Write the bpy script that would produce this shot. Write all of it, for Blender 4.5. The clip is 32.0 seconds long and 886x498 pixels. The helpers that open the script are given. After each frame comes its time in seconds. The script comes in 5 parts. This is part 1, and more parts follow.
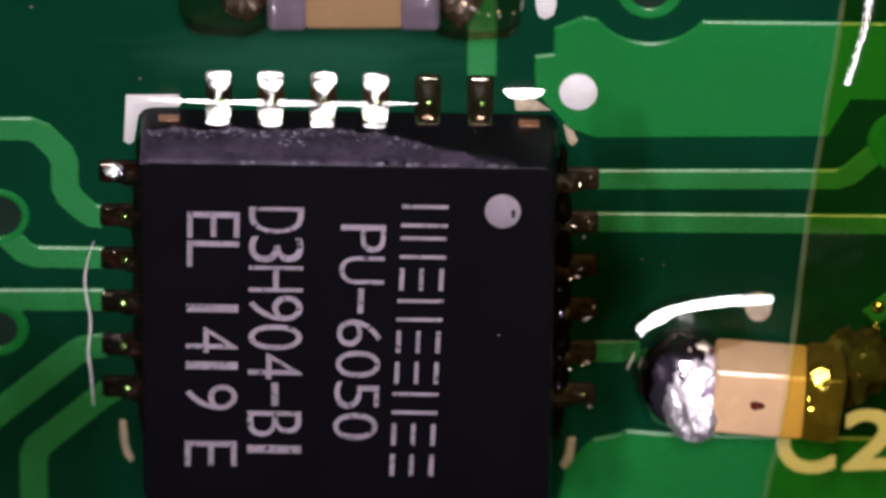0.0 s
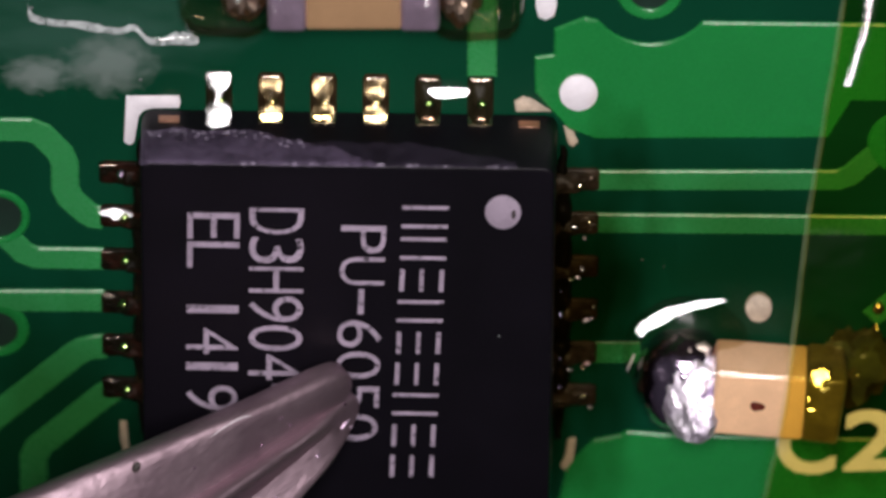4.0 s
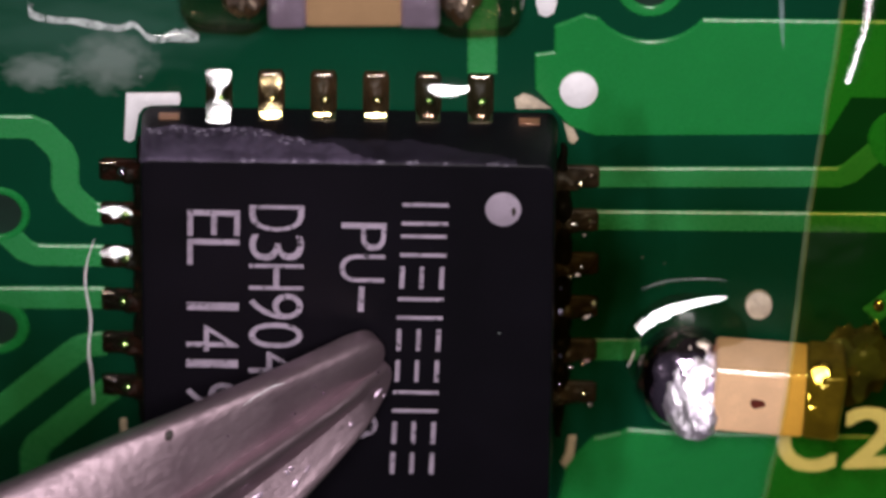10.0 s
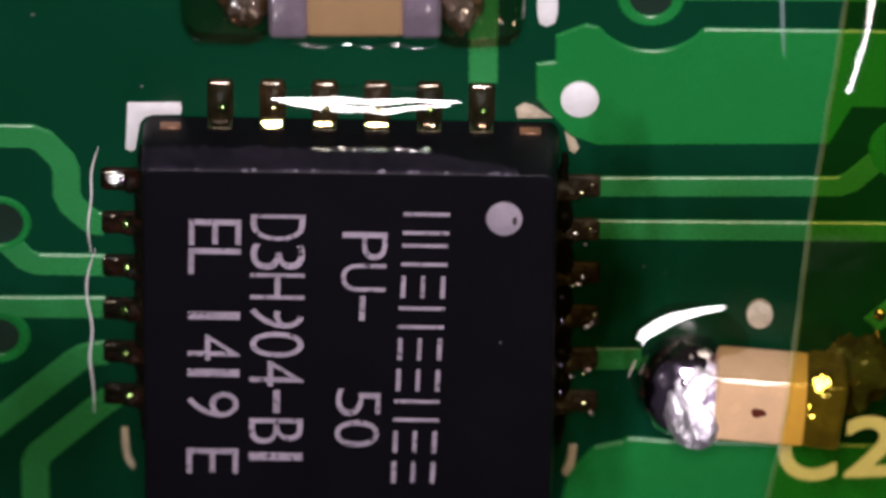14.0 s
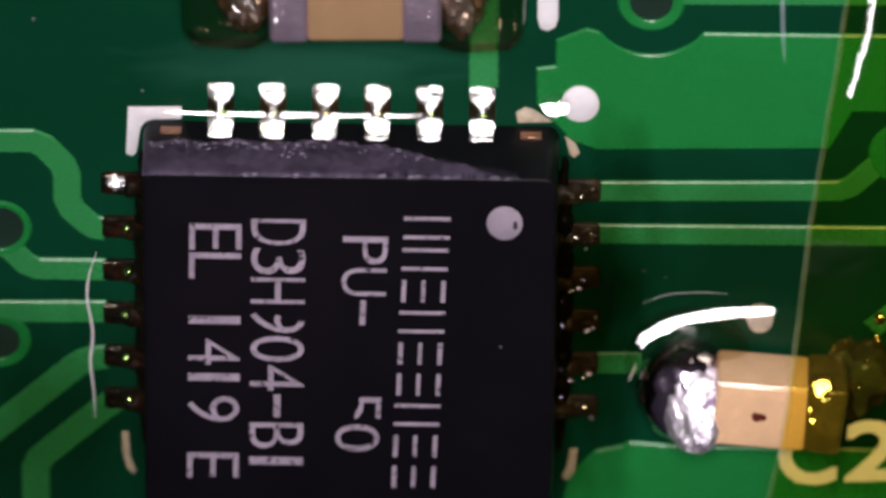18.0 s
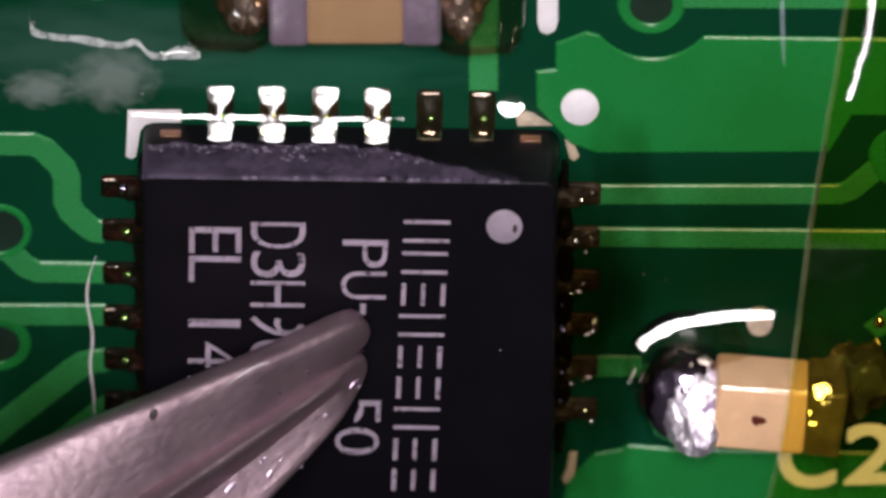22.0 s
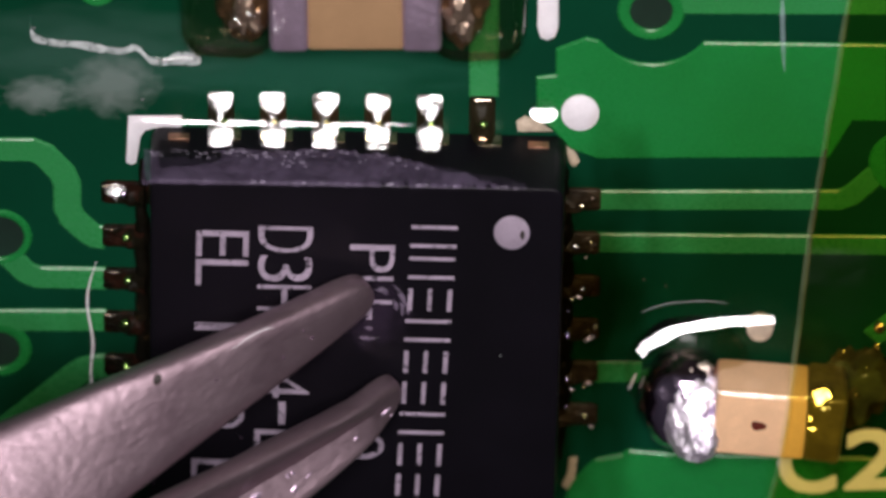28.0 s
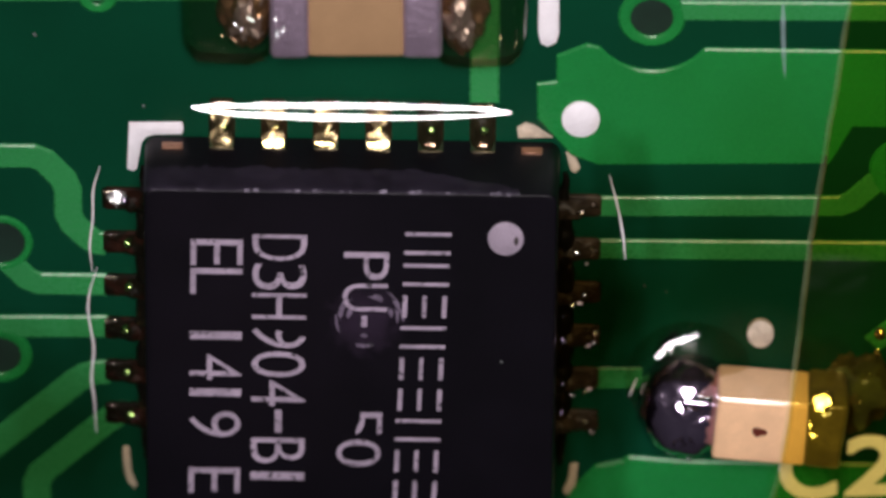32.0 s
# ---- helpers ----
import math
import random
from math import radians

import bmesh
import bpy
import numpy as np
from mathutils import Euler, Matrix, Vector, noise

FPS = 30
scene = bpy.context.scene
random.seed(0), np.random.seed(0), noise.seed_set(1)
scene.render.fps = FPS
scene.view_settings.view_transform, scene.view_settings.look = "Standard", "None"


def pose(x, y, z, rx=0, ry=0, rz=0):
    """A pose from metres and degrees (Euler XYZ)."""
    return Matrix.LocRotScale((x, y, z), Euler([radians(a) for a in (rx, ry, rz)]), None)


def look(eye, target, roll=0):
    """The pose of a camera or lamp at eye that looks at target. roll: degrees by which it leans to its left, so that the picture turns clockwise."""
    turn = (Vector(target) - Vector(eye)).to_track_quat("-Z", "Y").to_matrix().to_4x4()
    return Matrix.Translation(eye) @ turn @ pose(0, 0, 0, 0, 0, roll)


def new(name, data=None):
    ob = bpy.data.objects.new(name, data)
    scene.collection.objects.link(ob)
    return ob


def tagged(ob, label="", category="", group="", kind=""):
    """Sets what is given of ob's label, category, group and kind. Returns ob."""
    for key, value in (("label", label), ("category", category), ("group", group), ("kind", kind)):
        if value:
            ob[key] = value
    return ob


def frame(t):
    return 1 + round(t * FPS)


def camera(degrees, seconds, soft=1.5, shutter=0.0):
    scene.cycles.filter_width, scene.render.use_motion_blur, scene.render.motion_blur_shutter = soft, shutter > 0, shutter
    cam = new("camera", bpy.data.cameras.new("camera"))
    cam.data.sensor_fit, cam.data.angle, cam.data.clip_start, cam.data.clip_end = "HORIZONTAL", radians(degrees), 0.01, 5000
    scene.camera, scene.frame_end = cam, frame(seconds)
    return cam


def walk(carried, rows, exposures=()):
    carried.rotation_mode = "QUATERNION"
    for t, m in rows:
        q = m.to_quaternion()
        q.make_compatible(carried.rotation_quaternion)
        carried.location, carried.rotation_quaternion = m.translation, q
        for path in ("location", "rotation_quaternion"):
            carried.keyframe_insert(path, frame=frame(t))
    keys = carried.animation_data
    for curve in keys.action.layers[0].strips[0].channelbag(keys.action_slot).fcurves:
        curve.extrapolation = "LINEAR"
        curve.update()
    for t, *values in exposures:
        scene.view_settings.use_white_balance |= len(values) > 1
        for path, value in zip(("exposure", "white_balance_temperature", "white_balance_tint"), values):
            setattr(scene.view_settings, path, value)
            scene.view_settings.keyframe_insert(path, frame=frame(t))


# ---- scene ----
# ---- camera ----
MM = 0.001
cam = camera(5.0, 32.0, soft=3.2)
cam.data.dof.use_dof = True
cam.data.dof.focus_distance = 97.2 * MM
cam.data.dof.aperture_fstop = 190
EYE = (1.859, 54.490, 81.680)
# seconds, drift of the microscope over the board in millimetres (east, north)
DRIFT = [(0.0, .0036, -.0743), (1.0, .0024, -.0624), (2.0, .0024, -.0565), (3.5, .0018, -.060), (5.5, -.0006, -.0885),
         (6.5, -.003, -.104), (7.5, -.002, -.1013), (9.0, .001, -.0972), (10.0, 0, -.096), (10.9, -.002, -.089), (11.2, 0, -.080),
         (11.45, 0, -.008), (12.5, 0, 0), (13.5, -.0066, .0047), (14.5, -.0143, .018), (16.5, -.0168, .0461), (17.5, -.0168, .052),
         (18.5, -.014, .0682), (20.0, -.0129, .0723), (21.0, -.0129, .083), (22.5, -.0141, .1045), (24.0, -.0136, .1119),
         (25.5, -.0145, .1316), (27.5, -.0162, .1566), (29.0, -.0187, .1749), (30.5, -.0229, .1845), (30.65, -.024, .19),
         (30.9, -.026, .233), (32.0, -.0245, .2342)]
walk(cam, [(t, pose((EYE[0] + dx) * MM, (EYE[1] + dy) * MM, EYE[2] * MM, -33.4658, .9490, .4212)) for t, dx, dy in DRIFT])

# ---- light: the microscope's lamp beside its lens, and the dim room ----
world = bpy.data.worlds.new("room_light")
scene.world = world
world.use_nodes = True
wn = world.node_tree
bg = wn.nodes["Background"]
wtc = wn.nodes.new("ShaderNodeTexCoord")
wsep = wn.nodes.new("ShaderNodeSeparateXYZ")
wramp = wn.nodes.new("ShaderNodeValToRGB")
wn.links.new(wtc.outputs["Generated"], wsep.inputs[0])
wn.links.new(wsep.outputs["Z"], wramp.inputs[0])
wn.links.new(wramp.outputs[0], bg.inputs[0])
wramp.color_ramp.elements[0].color = (.30, .27, .28, 1)
wramp.color_ramp.elements[1].color = (.85, .82, 1.0, 1)
bg.inputs[1].default_value = .045


def ring_light(centre, axis, spot, radius, each, watts, color, n=8):
    """The ring of small lamps round the microscope's lens."""
    m = look([c * MM for c in centre], [a * MM for a in axis])
    for i in range(n):
        data = bpy.data.lights.new("ring_lamp", "AREA")
        data.shape, data.size, data.energy, data.color = "DISK", 2 * each * MM, watts / n, color
        q = 2 * math.pi * (i + .5) / n
        ob = new("ring_lamp", data)
        data.spread = radians(18)
        ob.matrix_world = look(m @ Vector((radius * MM * math.cos(q), radius * MM * math.sin(q), 0)), [s * MM for s in spot])


AIM = (.90, .48, 0)
NEAR = [e + (a - e) * .11 for e, a in zip(EYE, AIM)]
ring_light(NEAR, AIM, (1.5, 3.2, 0), 11.5, 6.4, .00127, (1.0, .93, .935))
scene.view_settings.exposure = 0.0


# ---- materials ----
def material(name, base, rough=.5, metal=0.0, vary=.15, scale=3.0, fine=40.0, bump=.0, second=None, coat=0.0, stretch=1.0, wear=None, wear_amount=.5, wear_scale=8.0, spec=.5):
    """Principled surface with variation at two scales, in millimetres."""
    m = bpy.data.materials.new(name)
    m.use_nodes = True
    n, l = m.node_tree.nodes, m.node_tree.links
    b = n["Principled BSDF"]
    tc, mp = n.new("ShaderNodeTexCoord"), n.new("ShaderNodeMapping")
    mp.inputs["Scale"].default_value = (1000 * stretch, 1000, 1000)
    l.new(tc.outputs["Object"], mp.inputs[0])

    def noise_tex(s, detail=4.0):
        t = n.new("ShaderNodeTexNoise")
        t.inputs["Scale"].default_value, t.inputs["Detail"].default_value = s, detail
        l.new(mp.outputs[0], t.inputs["Vector"])
        return t

    def mixed(fac, a, c):
        x = n.new("ShaderNodeMix")
        x.data_type = "RGBA"
        l.new(fac, x.inputs[0])
        for i, v in ((6, a), (7, c)):
            if isinstance(v, tuple):
                x.inputs[i].default_value = (*v, 1)
            else:
                l.new(v, x.inputs[i])
        return x.outputs[2]

    def steep(fac, lo, hi):
        r = n.new("ShaderNodeMapRange")
        r.inputs[1].default_value, r.inputs[2].default_value = lo, hi
        l.new(fac, r.inputs[0])
        return r.outputs[0]

    big, small = noise_tex(scale), noise_tex(fine, 6.0)
    lo = tuple(c * (1 - vary) for c in base)
    hi = second or tuple(min(1, c * (1 + vary)) for c in base)
    col = mixed(steep(big.outputs["Fac"], .35, .65), lo, hi)
    col = mixed(steep(small.outputs["Fac"], .3, .9), col, tuple(c * (1 - vary) for c in base))
    if wear:
        w_ = noise_tex(wear_scale, 8.0)
        col = mixed(steep(w_.outputs["Fac"], wear_amount, wear_amount + .08), col, wear)
    l.new(col, b.inputs["Base Color"])
    b.inputs["Metallic"].default_value = metal
    b.inputs["Specular IOR Level"].default_value = spec
    rr = n.new("ShaderNodeMapRange")
    rr.inputs[3].default_value, rr.inputs[4].default_value = rough * .8, min(1, rough * 1.25)
    l.new(small.outputs["Fac"], rr.inputs[0])
    l.new(rr.outputs[0], b.inputs["Roughness"])
    b.inputs["Coat Weight"].default_value = coat
    b.inputs["Coat Roughness"].default_value = .08
    b.inputs["Coat IOR"].default_value = 1.8
    if bump:
        bp = n.new("ShaderNodeBump")
        bp.inputs["Strength"].default_value = bump
        bp.inputs["Distance"].default_value = .00002
        l.new(small.outputs["Fac"], bp.inputs["Height"])
        l.new(bp.outputs[0], b.inputs["Normal"])
    return m


def clear_material(name, tint, ior=1.55, rough=.03, bump=0.0, fade=None, thin=False, sheen=(1, 1, 1)):
    """Clear film: it lets light through with a tint, and is glossy by its index."""
    m = bpy.data.materials.new(name)
    m.use_nodes = True
    n, l = m.node_tree.nodes, m.node_tree.links
    n.remove(n["Principled BSDF"])
    tr, gl, fr, mx = (n.new("ShaderNode" + k) for k in ("BsdfTransparent", "BsdfGlossy", "Fresnel", "MixShader"))
    tr.inputs[0].default_value = (*tint, 1)
    gl.inputs["Color"].default_value = (*sheen, 1)
    gl.inputs["Roughness"].default_value = rough
    fr.inputs[0].default_value = ior
    gain = fr.outputs[0]
    if thin:
        # a thin film is the same from above and below
        lw, pw, mr_ = (n.new("ShaderNode" + k) for k in ("LayerWeight", "Math", "MapRange"))
        lw.inputs["Blend"].default_value = .5
        pw.operation, pw.inputs[1].default_value = "POWER", 5.0
        mr_.inputs[3].default_value = ((ior - 1) / (ior + 1)) ** 2
        l.new(lw.outputs["Facing"], pw.inputs[0]), l.new(pw.outputs[0], mr_.inputs[0])
        gain = mr_.outputs[0]
    l.new(gain, mx.inputs[0]), l.new(tr.outputs[0], mx.inputs[1]), l.new(gl.outputs[0], mx.inputs[2])
    l.new(mx.outputs[0], n["Material Output"].inputs[0])
    if fade:
        # a tint that thins out from its middle: place and half sizes in millimetres
        tf, ms, ln, nz, ad, mr, mc = (n.new("ShaderNode" + k) for k in ("TexCoord", "Mapping", "VectorMath", "TexNoise", "Math", "MapRange", "Mix"))
        x, y, a, b = fade
        ms.vector_type = "TEXTURE"
        ms.inputs["Location"].default_value, ms.inputs["Scale"].default_value = (x * MM, y * MM, 0), (a * MM, b * MM, 1)
        ln.operation, mc.data_type = "LENGTH", "RGBA"
        nz.inputs["Scale"].default_value = 2.0
        l.new(tf.outputs["Object"], ms.inputs[0]), l.new(ms.outputs[0], ln.inputs[0]), l.new(ms.outputs[0], nz.inputs["Vector"])
        ad.operation = "ADD"
        l.new(ln.outputs["Value"], ad.inputs[0]), l.new(nz.outputs["Fac"], ad.inputs[1])
        mr.inputs[1].default_value, mr.inputs[2].default_value = .75, 1.45
        l.new(ad.outputs[0], mr.inputs[0]), l.new(mr.outputs[0], mc.inputs[0])
        mc.inputs[6].default_value, mc.inputs[7].default_value = (*tint, 1), (1, 1, 1, 1)
        l.new(mc.outputs[2], tr.inputs[0])
    if bump:
        tc, mp, nt, bp = (n.new("ShaderNode" + k) for k in ("TexCoord", "Mapping", "TexNoise", "Bump"))
        mp.inputs["Scale"].default_value = (1000, 1000, 1000)
        nt.inputs["Scale"].default_value = 2.2
        bp.inputs["Strength"].default_value, bp.inputs["Distance"].default_value = bump, .00008
        l.new(tc.outputs["Object"], mp.inputs[0]), l.new(mp.outputs[0], nt.inputs["Vector"])
        l.new(nt.outputs["Fac"], bp.inputs["Height"])
        l.new(bp.outputs[0], gl.inputs["Normal"]), l.new(bp.outputs[0], fr.inputs["Normal"])
    return m


def milky_material(name, color, amount, fade):
    """A cloudy thin film that scatters a little light and thins out from its middle (place and half sizes)."""
    m = bpy.data.materials.new(name)
    m.use_nodes = True
    n, l = m.node_tree.nodes, m.node_tree.links
    n.remove(n["Principled BSDF"])
    tr, df, mx, tf, ms, ln, nz, ad, mr = (n.new("ShaderNode" + k) for k in ("BsdfTransparent", "BsdfDiffuse", "MixShader", "TexCoord", "Mapping", "VectorMath", "TexNoise", "Math", "MapRange"))
    x, y, a, b = fade
    df.inputs[0].default_value = (*color, 1)
    ms.vector_type = "TEXTURE"
    ms.inputs["Location"].default_value, ms.inputs["Scale"].default_value = (x * MM, y * MM, 0), (a * MM, b * MM, 1)
    ln.operation, ad.operation = "LENGTH", "ADD"
    nz.inputs["Scale"].default_value = 2.6
    l.new(tf.outputs["Object"], ms.inputs[0]), l.new(ms.outputs[0], ln.inputs[0]), l.new(ms.outputs[0], nz.inputs["Vector"])
    l.new(ln.outputs["Value"], ad.inputs[0]), l.new(nz.outputs["Fac"], ad.inputs[1])
    mr.inputs[1].default_value, mr.inputs[2].default_value = .80, 1.45
    mr.inputs[3].default_value, mr.inputs[4].default_value = amount, 0
    l.new(ad.outputs[0], mr.inputs[0]), l.new(mr.outputs[0], mx.inputs[0])
    l.new(tr.outputs[0], mx.inputs[1]), l.new(df.outputs[0], mx.inputs[2])
    l.new(mx.outputs[0], n["Material Output"].inputs[0])
    return m


def mottled_film(name, color, amount, scale):
    """A cloudy film on a wall or a slope, thick and thin in spots (scale: spots to the millimetre)."""
    m = bpy.data.materials.new(name)
    m.use_nodes = True
    n, l = m.node_tree.nodes, m.node_tree.links
    n.remove(n["Principled BSDF"])
    tr, df, mx, tc, mp, big, small, ad, mr = (n.new("ShaderNode" + k) for k in ("BsdfTransparent", "BsdfDiffuse", "MixShader", "TexCoord", "Mapping", "TexNoise", "TexNoise", "Math", "MapRange"))
    df.inputs[0].default_value = (*color, 1)
    mp.inputs["Scale"].default_value = (1000, 1000, 1000)
    big.inputs["Scale"].default_value, small.inputs["Scale"].default_value = scale * .35, scale * 1.7
    l.new(tc.outputs["Object"], mp.inputs[0])
    for t in (big, small):
        l.new(mp.outputs[0], t.inputs["Vector"])
    ad.operation = "ADD"
    l.new(big.outputs["Fac"], ad.inputs[0]), l.new(small.outputs["Fac"], ad.inputs[1])
    mr.inputs[1].default_value, mr.inputs[2].default_value, mr.inputs[3].default_value, mr.inputs[4].default_value = .75, 1.25, amount * .35, amount
    l.new(ad.outputs[0], mr.inputs[0]), l.new(mr.outputs[0], mx.inputs[0])
    l.new(tr.outputs[0], mx.inputs[1]), l.new(df.outputs[0], mx.inputs[2])
    l.new(mx.outputs[0], n["Material Output"].inputs[0])
    return m


MASK_DARK = material("green_mask_on_laminate", (.0016, .0385, .0175), .36, vary=.14, scale=.6, fine=25, bump=.10, spec=.12)
MASK_TRACE = material("green_mask_on_trace", (.024, .200, .056), .27, vary=.10, scale=.5, fine=22, bump=.15, spec=.38)
MASK_COPPER = material("green_mask_on_copper", (.010, .172, .036), .27, vary=.10, scale=.5, fine=22, bump=.15, spec=.38)
HOLE = material("via_hole", (.004, .02, .012), .5, vary=.3)
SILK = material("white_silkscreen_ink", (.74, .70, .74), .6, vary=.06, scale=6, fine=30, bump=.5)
SILK_OLD = material("dirty_silkscreen_ink", (.48, .39, .30), .6, vary=.30, scale=6, fine=30, bump=.5)
EPOXY = material("black_moulding_compound", (.0028, .0021, .0042), .46, vary=.25, scale=1.2, fine=34, bump=.16, spec=.17)
INK = material("laser_marking", (.33, .265, .345), .8, vary=.25, scale=5, fine=45, bump=.6, wear=(.05, .04, .055), wear_amount=.575, wear_scale=14)
EPOXY_SCRAPED = material("scraped_compound", (.11, .085, .125), .5, vary=.4, scale=6, fine=20, bump=1.0, wear=(.012, .010, .014), wear_amount=.56, wear_scale=7)
DOT = material("pin_one_mark", (.29, .235, .30), .75, vary=.12, scale=5, fine=40, bump=.5, wear=(.13, .11, .14), wear_amount=.64, wear_scale=7)
SOLDER = material("tinned_solder", (.50, .39, .23), .17, 1.0, vary=.3, scale=5, fine=12, bump=.5, coat=.6)
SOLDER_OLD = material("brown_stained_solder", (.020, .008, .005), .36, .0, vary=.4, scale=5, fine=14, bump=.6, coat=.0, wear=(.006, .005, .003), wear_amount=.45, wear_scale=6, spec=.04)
PALE_SOLDER = material("pale_tinned_solder", (.66, .55, .42), .22, 1.0, vary=.3, scale=6, fine=12, bump=.8, coat=.6)
SOLDER_TAN = material("brownish_solder", (.36, .21, .12), .2, .9, vary=.4, scale=7, fine=12, bump=.8, coat=.6)
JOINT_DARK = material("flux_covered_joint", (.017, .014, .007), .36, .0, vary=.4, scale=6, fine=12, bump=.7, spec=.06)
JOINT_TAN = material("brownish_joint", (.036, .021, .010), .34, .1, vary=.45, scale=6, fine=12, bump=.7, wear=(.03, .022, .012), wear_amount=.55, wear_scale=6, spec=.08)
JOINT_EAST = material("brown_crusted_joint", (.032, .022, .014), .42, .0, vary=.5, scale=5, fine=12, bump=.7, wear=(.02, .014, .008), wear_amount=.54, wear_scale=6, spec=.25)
BROWN_END = material("flux_stained_end", (.17, .135, .035), .32, .35, vary=.35, scale=4, fine=9, bump=.8, coat=.5)
GOLD = material("wet_gold_solder", (.85, .68, .30), .12, 1.0, vary=.1, scale=5, fine=16, bump=.3)
# green fringe of the lens on lamp reflections, put into the metal's colour
GREEN_GLINT = material("green_glint_metal", (.50, .72, .22), .13, 1.0, vary=.12, scale=5, fine=16, bump=.3)
DARK_SOLDER = material("grey_solder", (.34, .25, .19), .34, .8, vary=.3, scale=4, fine=8, bump=.8)
SHINY = material("bright_solder", (.66, .52, .70), .12, 1.0, vary=.08, scale=5, fine=20, bump=.15)
CRUST = material("crumpled_solder", (.95, .86, 1.0), .54, 1.0, vary=.12, scale=6, fine=10, bump=1.0, wear=(.30, .23, .36), wear_amount=.59, wear_scale=5)
COPPER = material("bare_copper", (.55, .30, .20), .4, 1.0, vary=.2)
TAN = material("tan_ceramic", (.29, .175, .092), .5, vary=.08, scale=3, fine=30, bump=.2, spec=.3)
PALE_TAN = material("pale_tan_ceramic", (.86, .535, .315), .5, vary=.10, scale=3, fine=30, bump=.1, spec=.3, coat=1.0)
TERMINAL = material("tinned_terminal", (.60, .455, .60), .36, .85, vary=.15, scale=4, fine=25, bump=.6)
RESIN = material("red_brown_spot", (.12, .02, .01), .4, vary=.3)
STEEL = material("brushed_steel", (.455, .325, .38), .40, .88, vary=.22, scale=1.5, fine=14, bump=.4, second=(.47, .345, .395), wear=(.36, .255, .30), wear_amount=.58, wear_scale=2.2, stretch=.6)
DARK = material("dark_pit", (.03, .022, .02), .6, vary=.3)
BENCH = material("bench_mat", (.05, .055, .06), .8, vary=.2, scale=.1, fine=2)
WOOD = material("amber_handle", (.30, .17, .04), .6, vary=.25, scale=.5, fine=6)
NOZZLE = material("pale_metal_tip", (.92, .88, .92), .4, .3, vary=.1, scale=.5, fine=6)
DUST = material("dust_speck", (.10, .11, .11), .8, vary=.2)
FLUX = clear_material("clear_flux", (.985, .985, .97), 1.85, .05)
FLUX_BEAD = clear_material("clear_flux_bead", (.985, .985, .97), 1.85, .15)
FLUX_GOLD = clear_material("gold_tinted_flux", (.97, .95, .85), 1.85, .20, bump=1.0, sheen=(1.0, .76, .40))
FLUX_POOL = clear_material("flux_pool", (.84, .80, .70), 1.22, .22, bump=.35, thin=True)
FLUX_BROWN = clear_material("burnt_flux", (.76, .66, .50), 1.55, .07, bump=.9, thin=True)
FLUX_AMBER = material("burnt_amber_flux", (.036, .042, .011), .36, vary=.5, scale=3.2, fine=9, bump=.8, coat=.15, wear=(.062, .047, .013), wear_amount=.56, wear_scale=3)
# near-black with brown flecks: the shade at the chip foot as a colour
FOOT_SHADE = material("dark_foot_shade", (.006, .005, .003), .35, vary=.5, scale=5, fine=12, bump=.8, spec=.15, wear=(.04, .024, .008), wear_amount=.63, wear_scale=5)
TAPE = clear_material("amber_polyimide", (.92, .83, .40), 1.15, .16, bump=.15, thin=True)
FLUX_STAIN = clear_material("brown_flux_stain", (.45, .38, .21), 1.02, .4, fade=(2.16, -.20, 1.08, 2.6))
# wide brown tints that darken the east and the south-west of the board
EAST_TINT = clear_material("thin_brown_tint", (.81, .77, .65), 1.02, .4, fade=(3.9, .35, 2.2, 1.6))
SPREAD_TINT = clear_material("wide_brown_tint", (.95, .91, .80), 1.02, .4, fade=(4.4, 1.0, 2.8, 3.2))
WEST_TINT = clear_material("thin_brown_tint", (.72, .68, .58), 1.02, .4, fade=(-2.95, -1.75, 1.5, 1.9))
TAPE_STAIN = clear_material("brown_tape_stain", (.66, .55, .33), 1.02, .4, fade=(4.85, -1.25, .80, 1.15))
# bluish haze above the leads and at the north-west, painted as diffuse films
CLOUD_NORTH = milky_material("teal_haze", (.28, .95, .72), .028, (-.45, 2.62, 2.0, .42))
CLOUD_WEST = milky_material("pale_haze", (.55, .95, .88), .034, (-2.5, 2.85, 1.7, .62))
# lilac haze of the picture over the chip top, put into a film's colour
CHIP_HAZE = milky_material("lilac_haze_on_compound", (1.0, .58, 1.0), .0014, (-.9, .5, 1.9, 2.3))
# sheen and sparkle on the chip's north side, put into matt lilac colour
LILAC_SHEEN = mottled_film("lilac_sheen_film", (.74, .56, .92), .095, 9.0)
SPARKLE_DOT = mottled_film("pale_sparkle", (.84, .74, .95), .17, 20.0)
SCUFF = milky_material("scuffed_compound", (.75, .46, .90), .020, (.16, .52, .42, .46))
CLOUD_LINE = mottled_film("faint_streak", (.62, .80, .86), .16, 4.0)
LILAC_SHEEN_THIN = mottled_film("thin_lilac_sheen_film", (.72, .56, .92), .026, 3.0)
FROTH_WHITE = mottled_film("white_drying_flux", (.86, .88, .90), .62, 9.0)
RIM_FILM = mottled_film("pale_tape_rim", (.50, .58, .32), .075, 2.0)
PATCH_WEST = milky_material("milky_flux_patch", (.80, .86, .86), .15, (-2.98, 2.37, .42, .24))
PATCH_EAST = milky_material("milky_flux_patch", (.80, .86, .86), .13, (-2.28, 2.50, .50, .40))


